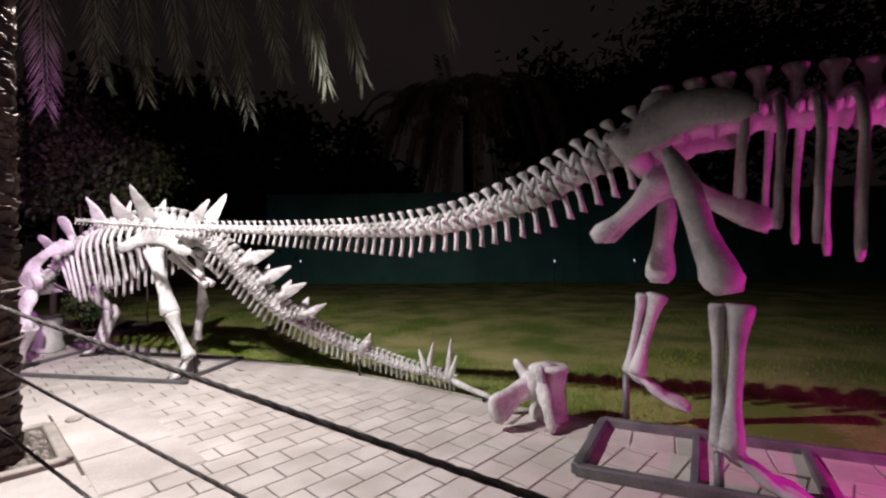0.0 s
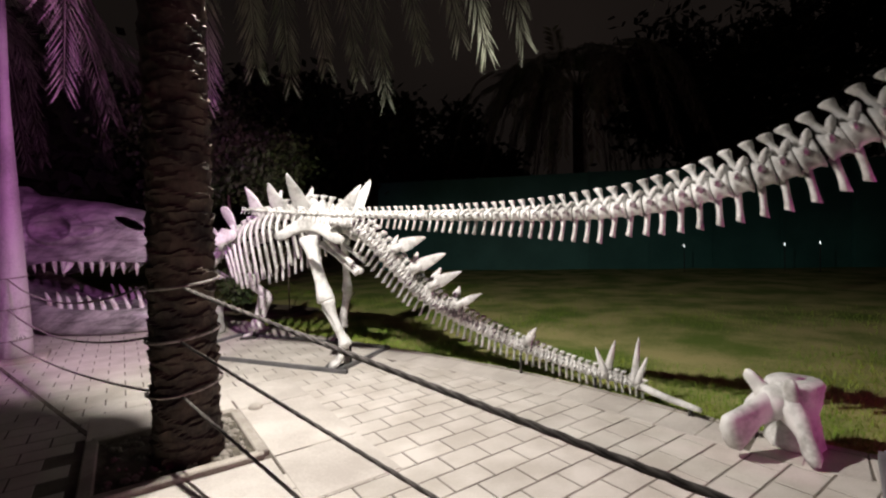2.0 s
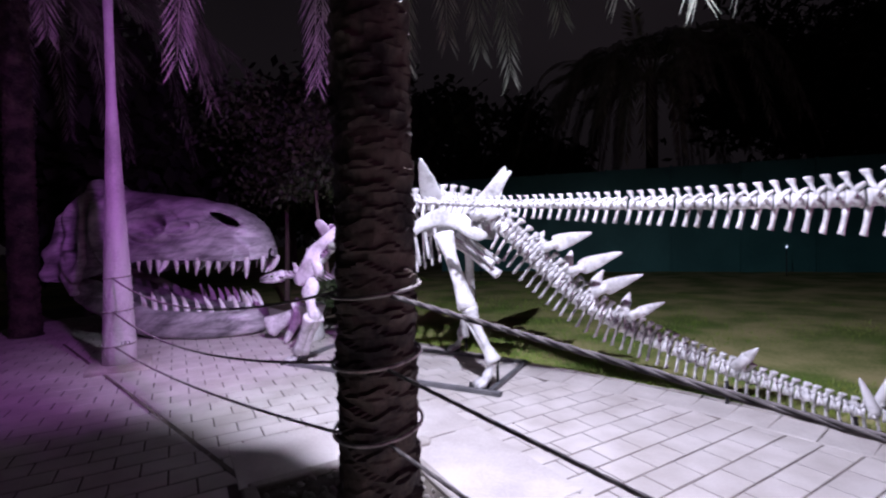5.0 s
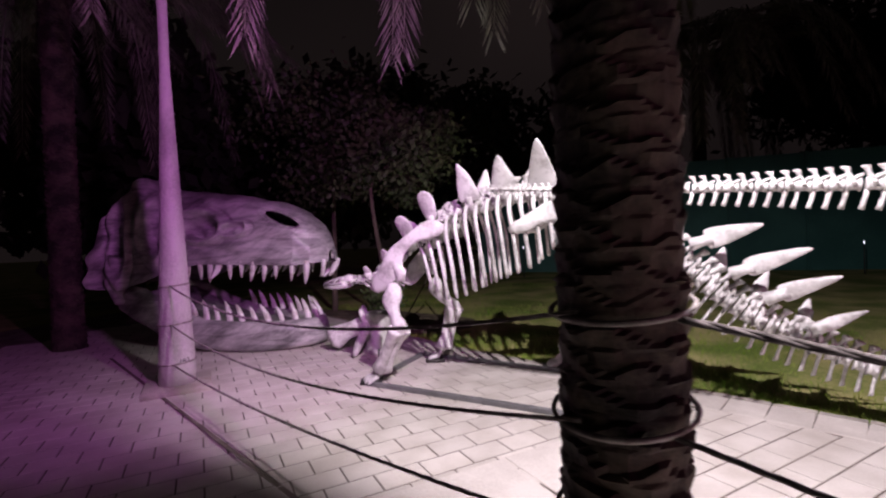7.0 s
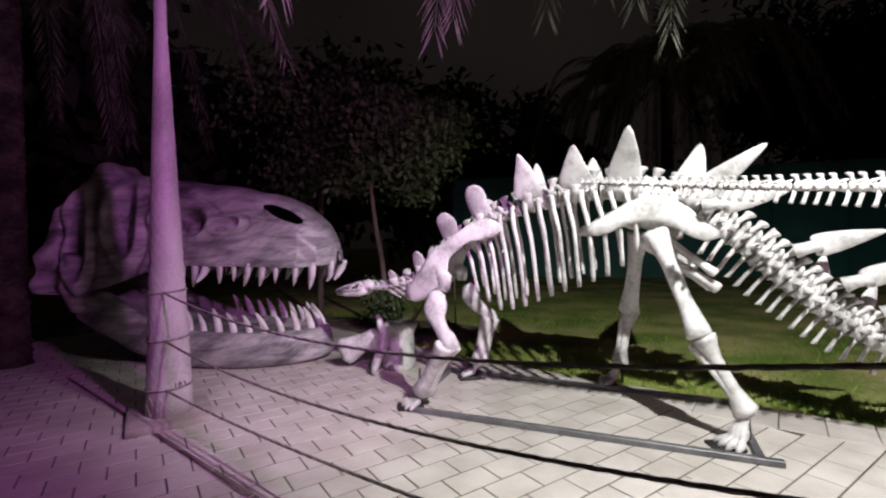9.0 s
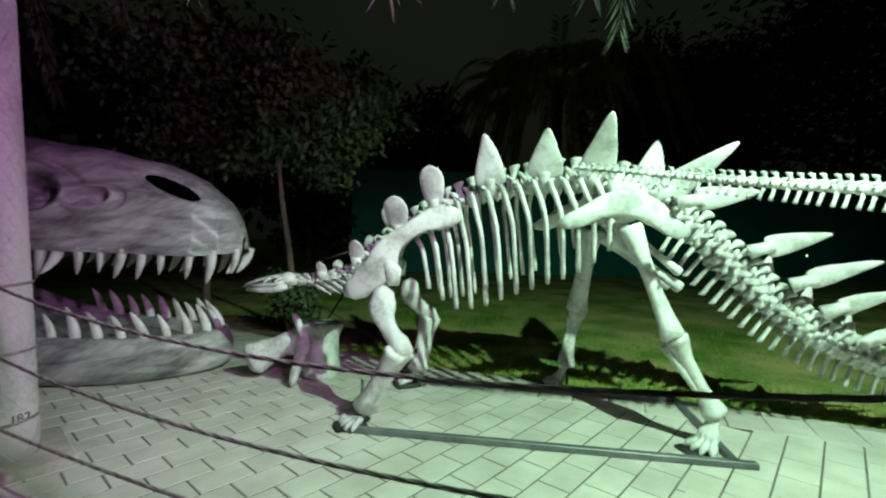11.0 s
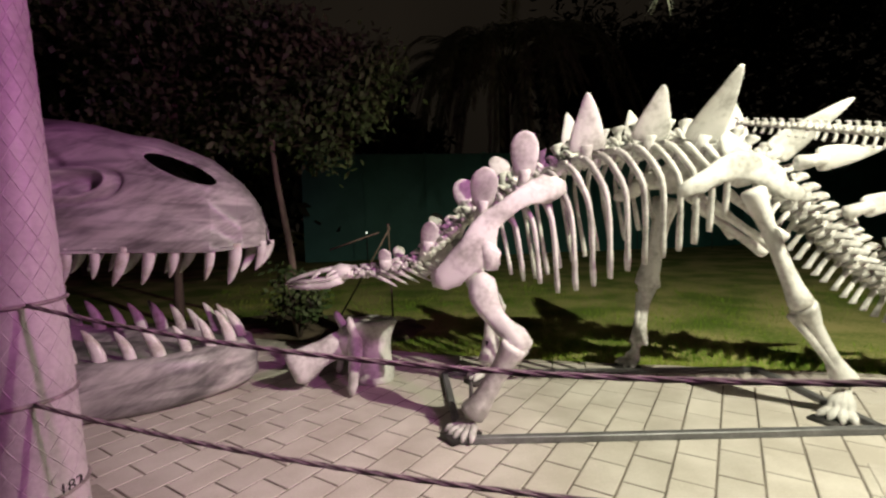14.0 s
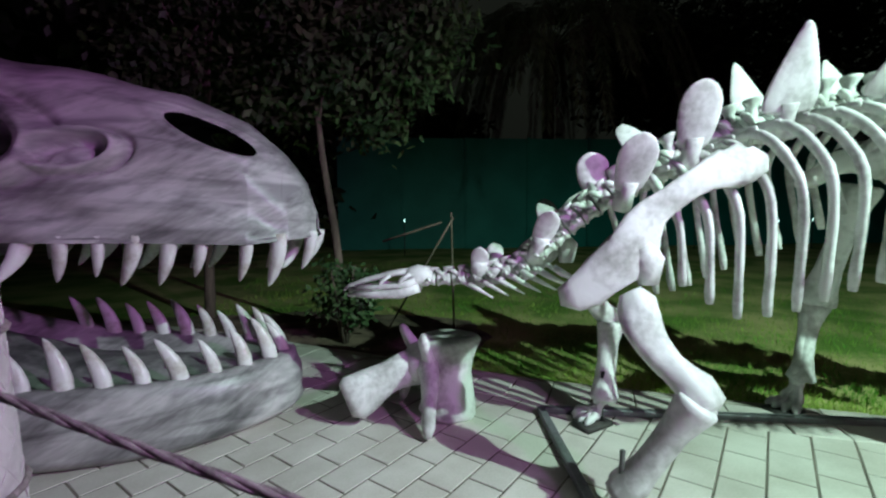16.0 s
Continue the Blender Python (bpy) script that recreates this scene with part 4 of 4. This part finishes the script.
def head_point(u, a):
    """u along the head from the nose, a from the near lip over the crown to the far lip."""
    x = NX - LEN * u
    y = NY - 0.06 * LEN * u
    zt, zl, w = interp(u, TOPZ), interp(u, LIPZ), interp(u, WID)
    c, s = math.cos(a), math.sin(a)
    wy = math.copysign(abs(c) ** 0.75, c)
    p = V(x, y - w * wy * (0.96 + 0.1 * s), zl + (zt - zl) * abs(s) ** 0.85)
    out = V(0.35 if u < 0.05 else 0, -c, s * 0.7).normalized()
    # the nearest opening sinks the surface and rolls up a rim round itself
    dz = 0.0
    e, (depth, cut) = min((opening(p, *o[:5]), o[5:]) for o in OPENINGS)
    if e < 1.0:
        dz -= depth * min(1.0, (1 - e) * 5)
    if cut:
        dz += 0.015 * math.exp(-((e - 1.3) / 0.2) ** 2)
    else:
        dz += 0.05 * math.exp(-((e - 1.2) / 0.15) ** 2) - 0.045 * math.exp(-((e - 1.6) / 0.13) ** 2)
    # wrinkles that sweep down and back over the muzzle
    fold = math.sin(p.x * 9 + p.z * 19 + 3.5 * noise.noise(p * 1.3))
    dz += 0.019 * fold * min(1, u * 12) * min(1.0, max(0.1, e - 1.3)) * (0.4 + 0.6 * abs(c)) + 0.02 * noise.noise(p * 3)
    # lumps inside the large sockets, a ragged ridged back edge that runs out low
    if u > 0.3 and dz < -0.06:
        dz += 0.07 * noise.noise(p * 7) + 0.03 * noise.noise(p * 15)
    back = max(0.0, (u - 0.8) / 0.2)
    dz += back * (0.07 * math.sin(p.x * 16 + 3 * noise.noise(p * 2.2)) * abs(c) + 0.07 * noise.noise(p * 4))
    p.x -= back * back * (0.34 * (1 - abs(s)) + 0.12 * noise.noise(V(0, p.y * 2, p.z * 4)))
    # brow ridge and lip roll
    dz += 0.05 * math.exp(-((u - 0.45) / 0.1) ** 2) * math.exp(-((abs(c) - 0.55) / 0.22) ** 2)
    dz += 0.03 * math.exp(-(s / 0.1) ** 2)
    return p + out * dz


bm = bmesh.new()
NU, NA = 360, 210
rows = []
for i in range(NU + 1):
    u = (i / NU) ** 1.25
    row = [bm.verts.new(head_point(u, math.pi * k / NA)) for k in range(NA + 1)]
    rows.append(row)
for a, b in zip(rows, rows[1:]):
    for k in range(NA):
        mid = (a[k].co + b[k + 1].co) / 2
        if abs(k - NA / 2) > NA * 0.12 and any(o[6] and opening(mid, *o[:5]) < 0.92 for o in OPENINGS):
            continue
        bm.faces.new((a[k], b[k], b[k + 1], a[k + 1]))
bm.faces.new(rows[0][::-1])
bm.faces.new(rows[-1])
slot = OPENINGS[0][:5]
for v in bm.verts:
    e = opening(v.co, *slot)
    if 0.5 < e < 0.98:
        v.co.x, v.co.z = slot[0] + (v.co.x - slot[0]) * 0.98 / e, slot[1] + (v.co.z - slot[1]) * 0.98 / e
cranium = part("cranium", bm, HEAD, big, "wrinkled upper skull with sunken openings")
bm = bmesh.new()
roof = []
for i in range(40):
    u = 0.004 + 0.99 * i / 39
    l, r = head_point(u, 0), head_point(u, math.pi)
    roof.append([bm.verts.new(l.lerp(r, t) + V(0, 0, 0.02 + 0.28 * math.sin(math.pi * t) * min(1, u * 8))) for t in [k / 12 for k in range(13)]])
for a, b in zip(roof, roof[1:]):
    for k in range(12):
        bm.faces.new((a[k], a[k + 1], b[k + 1], b[k]))
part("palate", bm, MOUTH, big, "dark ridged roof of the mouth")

JAW = smooth_path([(-10.0, 6.55, 0), (-9.2, 6.48, 0), (-8.4, 6.5, 0), (-7.8, 6.58, 0), (-7.35, 6.76, 0), (-7.08, 7.0, 0), (-7.0, 7.2, 0), (-7.08, 7.4, 0), (-7.35, 7.62, 0), (-7.8, 7.76, 0), (-8.4, 7.82, 0), (-9.2, 7.74, 0), (-10.0, 7.6, 0)], 140)


def jaw_z(x):
    """Height of the jaw's underside and of its rim."""
    return interp(-x, ((6.9, 0.03), (7.6, 0.0), (8.4, 0.02), (9.0, 0.14), (9.6, 0.38), (10.1, 0.55))), interp(-x, ((6.9, 0.42), (7.5, 0.41), (8.4, 0.45), (9.0, 0.62), (9.6, 0.9), (10.1, 0.95)))


bm = bmesh.new()
rows = []
for i, p in enumerate(JAW):
    d = (JAW[min(i + 1, 140)] - JAW[max(i - 1, 0)]).normalized()
    out = V(d.y, -d.x, 0)
    z0, z1 = jaw_z(p.x)
    row = []
    for o, f in ((-0.14, 0.02), (-0.06, 0.0), (0.02, 0.02), (0.055, 0.15), (0.065, 0.32), (0.06, 0.5), (0.06, 0.68), (0.05, 0.84), (0.02, 0.96), (-0.03, 1.0), (-0.09, 0.97), (-0.13, 0.85), (-0.15, 0.5)):
        q = p + out * o + V(0, 0, z0 + (z1 - z0) * f)
        g = 0.014 * math.sin(q.z * 34 + 2.5 * noise.noise(q * 1.1)) + 0.018 * noise.noise(q * 3)
        row.append(bm.verts.new(q + out * (g if o > 0 else 0)))
    rows.append(row)
for a, b in zip(rows, rows[1:]):
    for k in range(13):
        bm.faces.new((a[k], b[k], b[(k + 1) % 13], a[(k + 1) % 13]))
bm.faces.new(rows[0])
bm.faces.new(rows[-1][::-1])
jaw = part("lower_jaw", bm, HEAD, big, "heavy grooved lower jaw resting on the paving")
bm = bmesh.new()
tongue = []
for i in range(24):
    x = -7.12 - 2.6 * i / 23
    hw = interp(-x, ((7.1, 0.1), (7.3, 0.36), (7.8, 0.5), (8.6, 0.58), (10, 0.5)))
    tongue.append([bm.verts.new((x, 7.18 + hw * t, jaw_z(x)[1] - 0.16 + 0.13 * (1 - t * t) * min(1, i / 5) + 0.03 * noise.noise(V(x * 3, t * 3, 0)))) for t in [k / 7 - 1 for k in range(15)]])
for a, b in zip(tongue, tongue[1:]):
    for k in range(14):
        bm.faces.new((a[k], a[k + 1], b[k + 1], b[k]))
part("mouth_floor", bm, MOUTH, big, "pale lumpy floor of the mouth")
for s in (-1, 1):
    bm = bmesh.new()
    tube(bm, [V(-10.0, 7.1 + s * 0.5, 0.7), V(-10.02, 7.05 + s * 0.55, 1.0), V(-9.9, 7.05 + s * 0.58, 1.35)], [0.16, 0.17, 0.16], 12, rough=0.2)
    part("jaw_hinge", bm, HEAD, big)


def tooth_mesh(name, bend):
    bm = bmesh.new()
    tube(bm, [V(0, 0, -0.08), V(0, 0, 0.0), V(bend * 0.1, 0, 0.25), V(bend * 0.32, 0, 0.5), V(bend * 0.66, 0, 0.75), V(bend * 0.95, 0, 0.93), V(bend * 1.08, 0, 1.0)], [0.17, 0.185, 0.18, 0.155, 0.11, 0.055, 0.01], 10, (0, 1, 0), 0.75)
    return finish(name, bm, TOOTH)


TOOTH_ME = tooth_mesh("tooth", -0.36)
rnd = random.Random(5)
for s in (0, 1):
    for i in range(13):
        u = 0.01 + 0.047 * i + (0.025 if i > 2 else 0)
        p = head_point(u, math.pi * s)
        q = head_point(u + 0.01, math.pi * s)
        d = q - p
        size = (0.28 if i in (1, 2, 4, 5, 7, 9) else 0.23) * rnd.uniform(0.85, 1.1) * (1 if i < 11 else 0.75)
        p = p + V(0, 0.05 * (1 if s == 0 else -1), 0.02)
        part("tooth", TOOTH_ME, TOOTH, cranium, m=Matrix.Translation(p) @ pose(0, 0, 0, 180, 0, 0) @ pose(0, 0, 0, rnd.uniform(-5, 5), rnd.uniform(-6, 4), math.degrees(math.atan2(d.y, d.x)) * -0.25) @ Matrix.Diagonal((size * 1.12, size * 1.05, size, 1)))
for i in range(30, 111, 4):
    p = JAW[i]
    d = (JAW[i + 1] - JAW[i - 1]).normalized()
    out = V(d.y, -d.x, 0)
    z = jaw_z(p.x)[1]
    size = rnd.uniform(0.22, 0.29)
    part("tooth", TOOTH_ME, TOOTH, jaw, m=Matrix.Translation(p - out * 0.05 + V(0, 0, z - 0.02)) @ pose(0, 0, 0, rnd.uniform(-5, 5), rnd.uniform(-6, 6), 0) @ Matrix.Diagonal((size * 1.0, size * 0.95, size, 1)))

# ---- planting and far things ----


def leaf_crown(bm, centre, radii, count, size, rnd, clumps=26):
    """Leaves gathered in clumps round branch ends, with gaps and an uneven outline."""
    ends = []
    for _ in range(clumps):
        v = V(rnd.gauss(0, 1), rnd.gauss(0, 1), rnd.gauss(0, 1)).normalized() * rnd.uniform(0.35, 1.0)
        ends.append(V(centre[0] + v.x * radii[0], centre[1] + v.y * radii[1], centre[2] + v.z * radii[2]))
    spread = max(radii) * 0.2
    for _ in range(count):
        c = rnd.choice(ends)
        p = c + V(rnd.gauss(0, spread), rnd.gauss(0, spread), rnd.gauss(0, spread * 0.8))
        d = V(rnd.gauss(0, 1), rnd.gauss(0, 1), rnd.gauss(-0.5, 0.8)).normalized()
        w = d.orthogonal().normalized() * size * 0.28
        s = size * rnd.uniform(0.6, 1.3)
        a, b, c2, e = bm.verts.new(p), bm.verts.new(p + d * s * 0.5 + w), bm.verts.new(p + d * s), bm.verts.new(p + d * s * 0.5 - w)
        bm.faces.new((a, b, c2, e))
    return ends


def tree(at, height, radii, count, size, seed, label, lean=0.0, mat=None, r=0.06, group="trees", shift=0.0):
    rnd = random.Random(seed)
    t = thing("tree", at, label, "tree", group)
    x, y, _ = at
    centre = (x + lean + shift, y, height - radii[2] * 0.9)
    bm = bmesh.new()
    ends = leaf_crown(bm, centre, radii, count, size, rnd)
    part("crown", bm, mat or LEAF, t, smooth=False)
    bm = bmesh.new()
    top = V(x + lean * 0.8, y, height - radii[2] * 0.6)
    trunk = smooth_path([(x, y, -0.15), (x + lean * 0.15, y + 0.03, height * 0.25), (x + lean * 0.5, y - 0.03, height * 0.5), top], 10)
    tube(bm, trunk, [r * (1.15 - 0.075 * i) for i in range(11)], 8, rough=0.2)
    for e in ends[:8]:
        o = trunk[rnd.randint(7, 10)]
        tube(bm, smooth_path([o, o.lerp(e, 0.5) + V(0, 0, 0.12 * radii[2]), e], 5), [r * 0.3, r * 0.27, r * 0.22, r * 0.18, r * 0.12, r * 0.06], 5)
    part("trunk", bm, WOOD, t)
    return t


tree((-6.78, 8.95, 0), 3.85, (1.0, 0.75, 0.95), 9500, 0.12, 11, "slender leaning young tree with drooping leaves", -0.35, r=0.05, shift=0.6)
tree((-8.6, 10.2, 0), 5.2, (1.9, 1.5, 1.8), 5000, 0.13, 12, "leafy dark tree beyond the giant head", 0.2, r=0.06)
for k, (a, b) in enumerate((((-6.35, 8.8, 1.05), (-5.75, 8.6, 1.25)), ((-6.3, 8.7, 0.15), (-5.6, 8.75, 1.3)), ((-5.6, 8.75, 0.0), (-5.62, 8.78, 1.35)))):
    bm = bmesh.new()
    tube(bm, [Vector(a), Vector(b)], 0.012, 6)
    solo("garden_cane", bm, WOOD, "thin dry cane propped by the young tree", "cane", "garden canes", smooth=True)
rnd = random.Random(8)
bush = thing("shrub", (-6.75, 8.7, 0), "small leafy green shrub at the tree's foot", "shrub")
bm = bmesh.new()
leaf_crown(bm, (-6.75, 8.7, 0.55), (0.3, 0.25, 0.4), 1100, 0.09, rnd, 16)
part("leaves", bm, LEAF, bush, smooth=False)
bm = bmesh.new()
for k in range(6):
    a = k * 1.05
    tube(bm, [V(-6.75, 8.7, -0.08), V(-6.75 + 0.1 * math.cos(a), 8.7 + 0.1 * math.sin(a), 0.4), V(-6.75 + 0.22 * math.cos(a), 8.7 + 0.22 * math.sin(a), 0.8)], [0.014, 0.01, 0.005], 5)
part("stems", bm, WOOD, bush)
# background silhouettes, their night shade held in the leaf colour
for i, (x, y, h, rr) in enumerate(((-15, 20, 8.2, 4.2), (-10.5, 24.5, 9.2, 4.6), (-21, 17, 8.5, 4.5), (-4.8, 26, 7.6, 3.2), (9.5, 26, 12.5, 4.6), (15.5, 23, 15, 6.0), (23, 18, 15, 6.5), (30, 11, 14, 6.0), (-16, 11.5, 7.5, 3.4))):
    tree((x, y, 0), h, (rr, rr * 0.8, h * 0.42), 8000, 0.6, 30 + i, "big tree in dark silhouette against the night sky", 0.0, LEAF_SHADED, 0.22, "background trees")
palm((1.8, 25.5, 0), "tall date palm standing beyond the teal wall", 9.4, 0.34, 9, 70, grow=1.75, leaf=0.05)

hoard = thing("site_wall", (6, 21, 0), "tall dark teal panel wall across the lawn", "wall", kind="structure")
bm = bmesh.new()
box(bm, (0, 0, 2.05), (2.36, 0.06, 4.2), 0, 0.01)
panel_me = finish("panel", bm, WALLM, False)
bm = bmesh.new()
box(bm, (0, 0, 2.05), (0.09, 0.1, 4.3), 0, 0.01)
post_me = finish("post", bm, WALLM, False)
for i in range(3, 22):
    x = -14 + 2.42 * i
    y = 21.6 - 0.1 * i
    part("panel", panel_me, WALLM, hoard, m=Matrix.Translation((x, y, 0)))
    part("post", post_me, WALLM, hoard, m=Matrix.Translation((x + 1.21, y - 0.05, 0)))
for x, y, z in ((4.9, 19.0, 0.95), (8.3, 19.0, 0.95), (-5.6, 18.6, 1.1), (9.1, 18.4, 1.0)):
    bm = bmesh.new()
    tube(bm, [V(x, y, -0.05), V(x, y, z - 0.05)], 0.015, 6)
    ln = thing("garden_lamp", (x, y, 0), "tiny far garden lamp glowing white", "lamp", "garden lamps")
    part("stem", bm, DARK, ln)
    bm = bmesh.new()
    tube(bm, [V(x, y, z - 0.05), V(x, y, z - 0.02), V(x, y, z + 0.03), V(x, y, z + 0.05)], [0.008, 0.014, 0.014, 0.006], 8)
    part("bulb", bm, lamp_m, ln)

bed = bmesh.new()
loop = []
for k in range(40):
    a = 2 * math.pi * k / 40
    w = 1 + 0.25 * noise.noise(V(math.cos(a) * 2, math.sin(a) * 2, 7))
    px = -7.5 + 2.3 * w * math.cos(a)
    loop.append(bed.verts.new((px, max(edge_y(px) + 0.08, 9.2 + 1.2 * w * math.sin(a) - 0.3 * math.cos(a)), -0.004)))
hub = bed.verts.new((-7.5, 9.4, 0.02))
for k in range(40):
    bed.faces.new((hub, loop[k], loop[(k + 1) % 40]))
solo("planting_bed", bed, BEDM, "bare brown earth with dry litter under the trees", "flower bed", kind="structure")

# grass blades, thickest on the green patches near the paving
rnd = random.Random(21)
bm = bmesh.new()
for _ in range(90000):
    x = rnd.uniform(-9, 8)
    d = rnd.random() ** 2.3 * 9
    y = edge_y(x) + 0.06 + d
    if math.hypot((x + 7.5) / 2.3, (y - 9.2 + 0.13 * (x + 7.5)) / 1.2) < 0.95:
        continue
    if noise.noise(V(x * 0.5, y * 0.5, 3)) + rnd.uniform(-0.45, 0.3) < -0.12 + 0.03 * d:
        continue
    h = rnd.uniform(0.018, 0.055)
    a = rnd.uniform(0, 6.28)
    z = -0.04
    tip = V(x + rnd.gauss(0, 0.02), y + rnd.gauss(0, 0.02), z + h + 0.02)
    w = V(math.cos(a), math.sin(a), 0) * 0.005
    bm.faces.new((bm.verts.new(V(x, y, z) - w), bm.verts.new(V(x, y, z) + w), bm.verts.new(tip)))
grass = solo("grass", bm, BLADE, "short uneven lawn grass with bare patches", "grass", kind="stuff")

# ---- paving pieces ----
CX, CY = -3.37, 3.21


def on_grid(p):
    d = V(p[0] - CX, p[1] - CY, 0)
    return d.dot(U), d.dot(W)


planter = thing("tree_pit", (CX, CY, 0), "square tree pit with raised stone edging and soil", "tree pit", kind="structure")
for a, b in (((-0.48, -0.48), (0.48, -0.48)), ((0.48, -0.48), (0.48, 0.48)), ((0.48, 0.48), (-0.48, 0.48)), ((-0.48, 0.48), (-0.48, -0.48))):
    pa, pb = V(CX, CY, 0) + U * a[0] + W * a[1], V(CX, CY, 0) + U * b[0] + W * b[1]
    part("edging", bar(bmesh.new(), pa + V(0, 0, -0.06), pb + V(0, 0, -0.06), 0.08, 0.1), KERB, planter, smooth=False)
bm = bmesh.new()
g = [[bm.verts.new(V(CX, CY, 0) + U * (-0.44 + 0.88 * i / 22) + W * (-0.44 + 0.88 * j / 22) + V(0, 0, 0.008 + 0.03 * noise.noise(V(i * 0.5, j * 0.5, 1)))) for i in range(23)] for j in range(23)]
for r0, r1 in zip(g, g[1:]):
    for i in range(22):
        bm.faces.new((r0[i], r0[i + 1], r1[i + 1], r1[i]))
part("soil", bm, SOIL, planter, "dry stony soil")
bm = bmesh.new()
for _ in range(160):
    p = V(CX, CY, 0.01) + U * rnd.uniform(-0.42, 0.42) + W * rnd.uniform(-0.42, 0.42)
    s = rnd.uniform(0.012, 0.04)
    bmesh.ops.create_icosphere(bm, subdivisions=1, radius=s, matrix=Matrix.Translation(p) @ pose(0, 0, 0, rnd.uniform(0, 90), rnd.uniform(0, 90), 0) @ Matrix.Diagonal((1, 0.7, 0.55, 1)))
part("pebbles", bm, KERB, planter, "loose grey pebbles", smooth=False)

bm = bmesh.new()
tube(bm, [V(-3.27, 4.02, -0.02), V(-3.27, 4.02, 0.02), V(-3.27, 4.02, 0.034), V(-3.27, 4.02, 0.036)], [0.06, 0.06, 0.05, 0.02], 18, rough=0.1)
solo("drain_cap", bm, KERB, "small round grey cap set in the slabs", "drain cap", smooth=True)

# big cast slabs round the pit
for u0, u1, w0, w1 in ((0.53, 1.15, -0.53, 0.53), (0.53, 1.15, 0.54, 1.2), (0.53, 1.15, -1.2, -0.54), (-0.53, 0.52, -1.2, -0.54), (-0.53, 0.52, 0.54, 1.2), (-1.15, -0.54, 0.54, 1.2)):
    c = V(CX, CY, 0) + U * (u0 + u1) / 2 + W * (w0 + w1) / 2
    part("slab", box(bmesh.new(), (c.x, c.y, -0.024), (u1 - u0 - 0.01, w1 - w0 - 0.01, 0.06), ROW, 0.004), SLAB, pavement, "large pale cast slab", smooth=False)

# border slabs along the lawn
for a, b in zip(EDGE[8:78], EDGE[9:79]):
    d = (b - a).normalized()
    inn = V(-d.y, d.x, 0)
    if inn.y > 0:
        inn = -inn
    c = (a + b) / 2 + inn * 0.2
    L = (b - a).length - 0.008
    part("border_slab", box(bmesh.new(), (c.x, c.y, -0.023 + rnd.uniform(-0.001, 0.001)), (L, 0.36, 0.06), math.atan2(d.y, d.x), 0.005), SLAB, pavement, smooth=False)
    k = (a + b) / 2 - inn * 0.02
    part("kerb_stone", box(bmesh.new(), (k.x, k.y, -0.03 + rnd.uniform(-0.003, 0.003)), (L, 0.06, 0.085), math.atan2(d.y, d.x), 0.006), KERB, pavement, smooth=False)

# flush kerb between the two paved areas
ka, kb = V(-9.5, 5.97, 0), V(-4.2, 3.32, 0)
nk = 12
for i in range(nk):
    a, b = ka.lerp(kb, i / nk), ka.lerp(kb, (i + 0.985) / nk)
    part("kerb_stone", bar(bmesh.new(), a + V(0, 0, -0.06), b + V(0, 0, -0.06), 0.04, 0.064), MORTAR, pavement, smooth=False)
KD = (kb - ka).normalized()
KN = V(-KD.y, KD.x, 0)

PL, PW = 0.305, 0.205
bm = bmesh.new()
box(bm, (0, 0, -0.03), (PL - 0.011, PW - 0.011, 0.06), ROW, 0.003)
paver_me = finish("paver", bm, PAVER, False)
rest = bmesh.new()
count = 0
for j in range(-44, 66):
    for i in range(-38, 44):
        p = V(-4.0, 4.5, 0) + W * (j * PW) + U * ((i + 0.5 * (j % 2)) * PL)
        if not -12 < p.x < 6 or not -1.2 < p.y < edge_y(p.x) - 0.3:
            continue
        gu, gw = on_grid(p)
        if max(abs(gu), abs(gw)) < 0.62 or (-0.53 < gu < 1.15 and abs(gw) < 1.2 and (gu > 0.9 or abs(gw) > 0.9) is False and (gu > 0.53 or abs(gw) > 0.54)):
            continue
        dz = rnd.uniform(0.0, 0.002)
        if -6.6 < p.x < -2.2 and p.y > 3.9 and count < 300 and (p - ka).dot(KN) > 0.2:
            part("paver", paver_me, PAVER, pavement, m=Matrix.Translation((p.x, p.y, dz)))
            count += 1
        elif p.y > -0.3 or p.x > -1:
            box(rest, (p.x, p.y, -0.03 + dz), (PL - 0.011, PW - 0.011, 0.06), ROW + rnd.uniform(-0.008, 0.008), 0.003)
pv = part("paver_field", rest, PAVERS, pavement, "light concrete paving blocks", smooth=False)
pv["kind"] = "stuff"
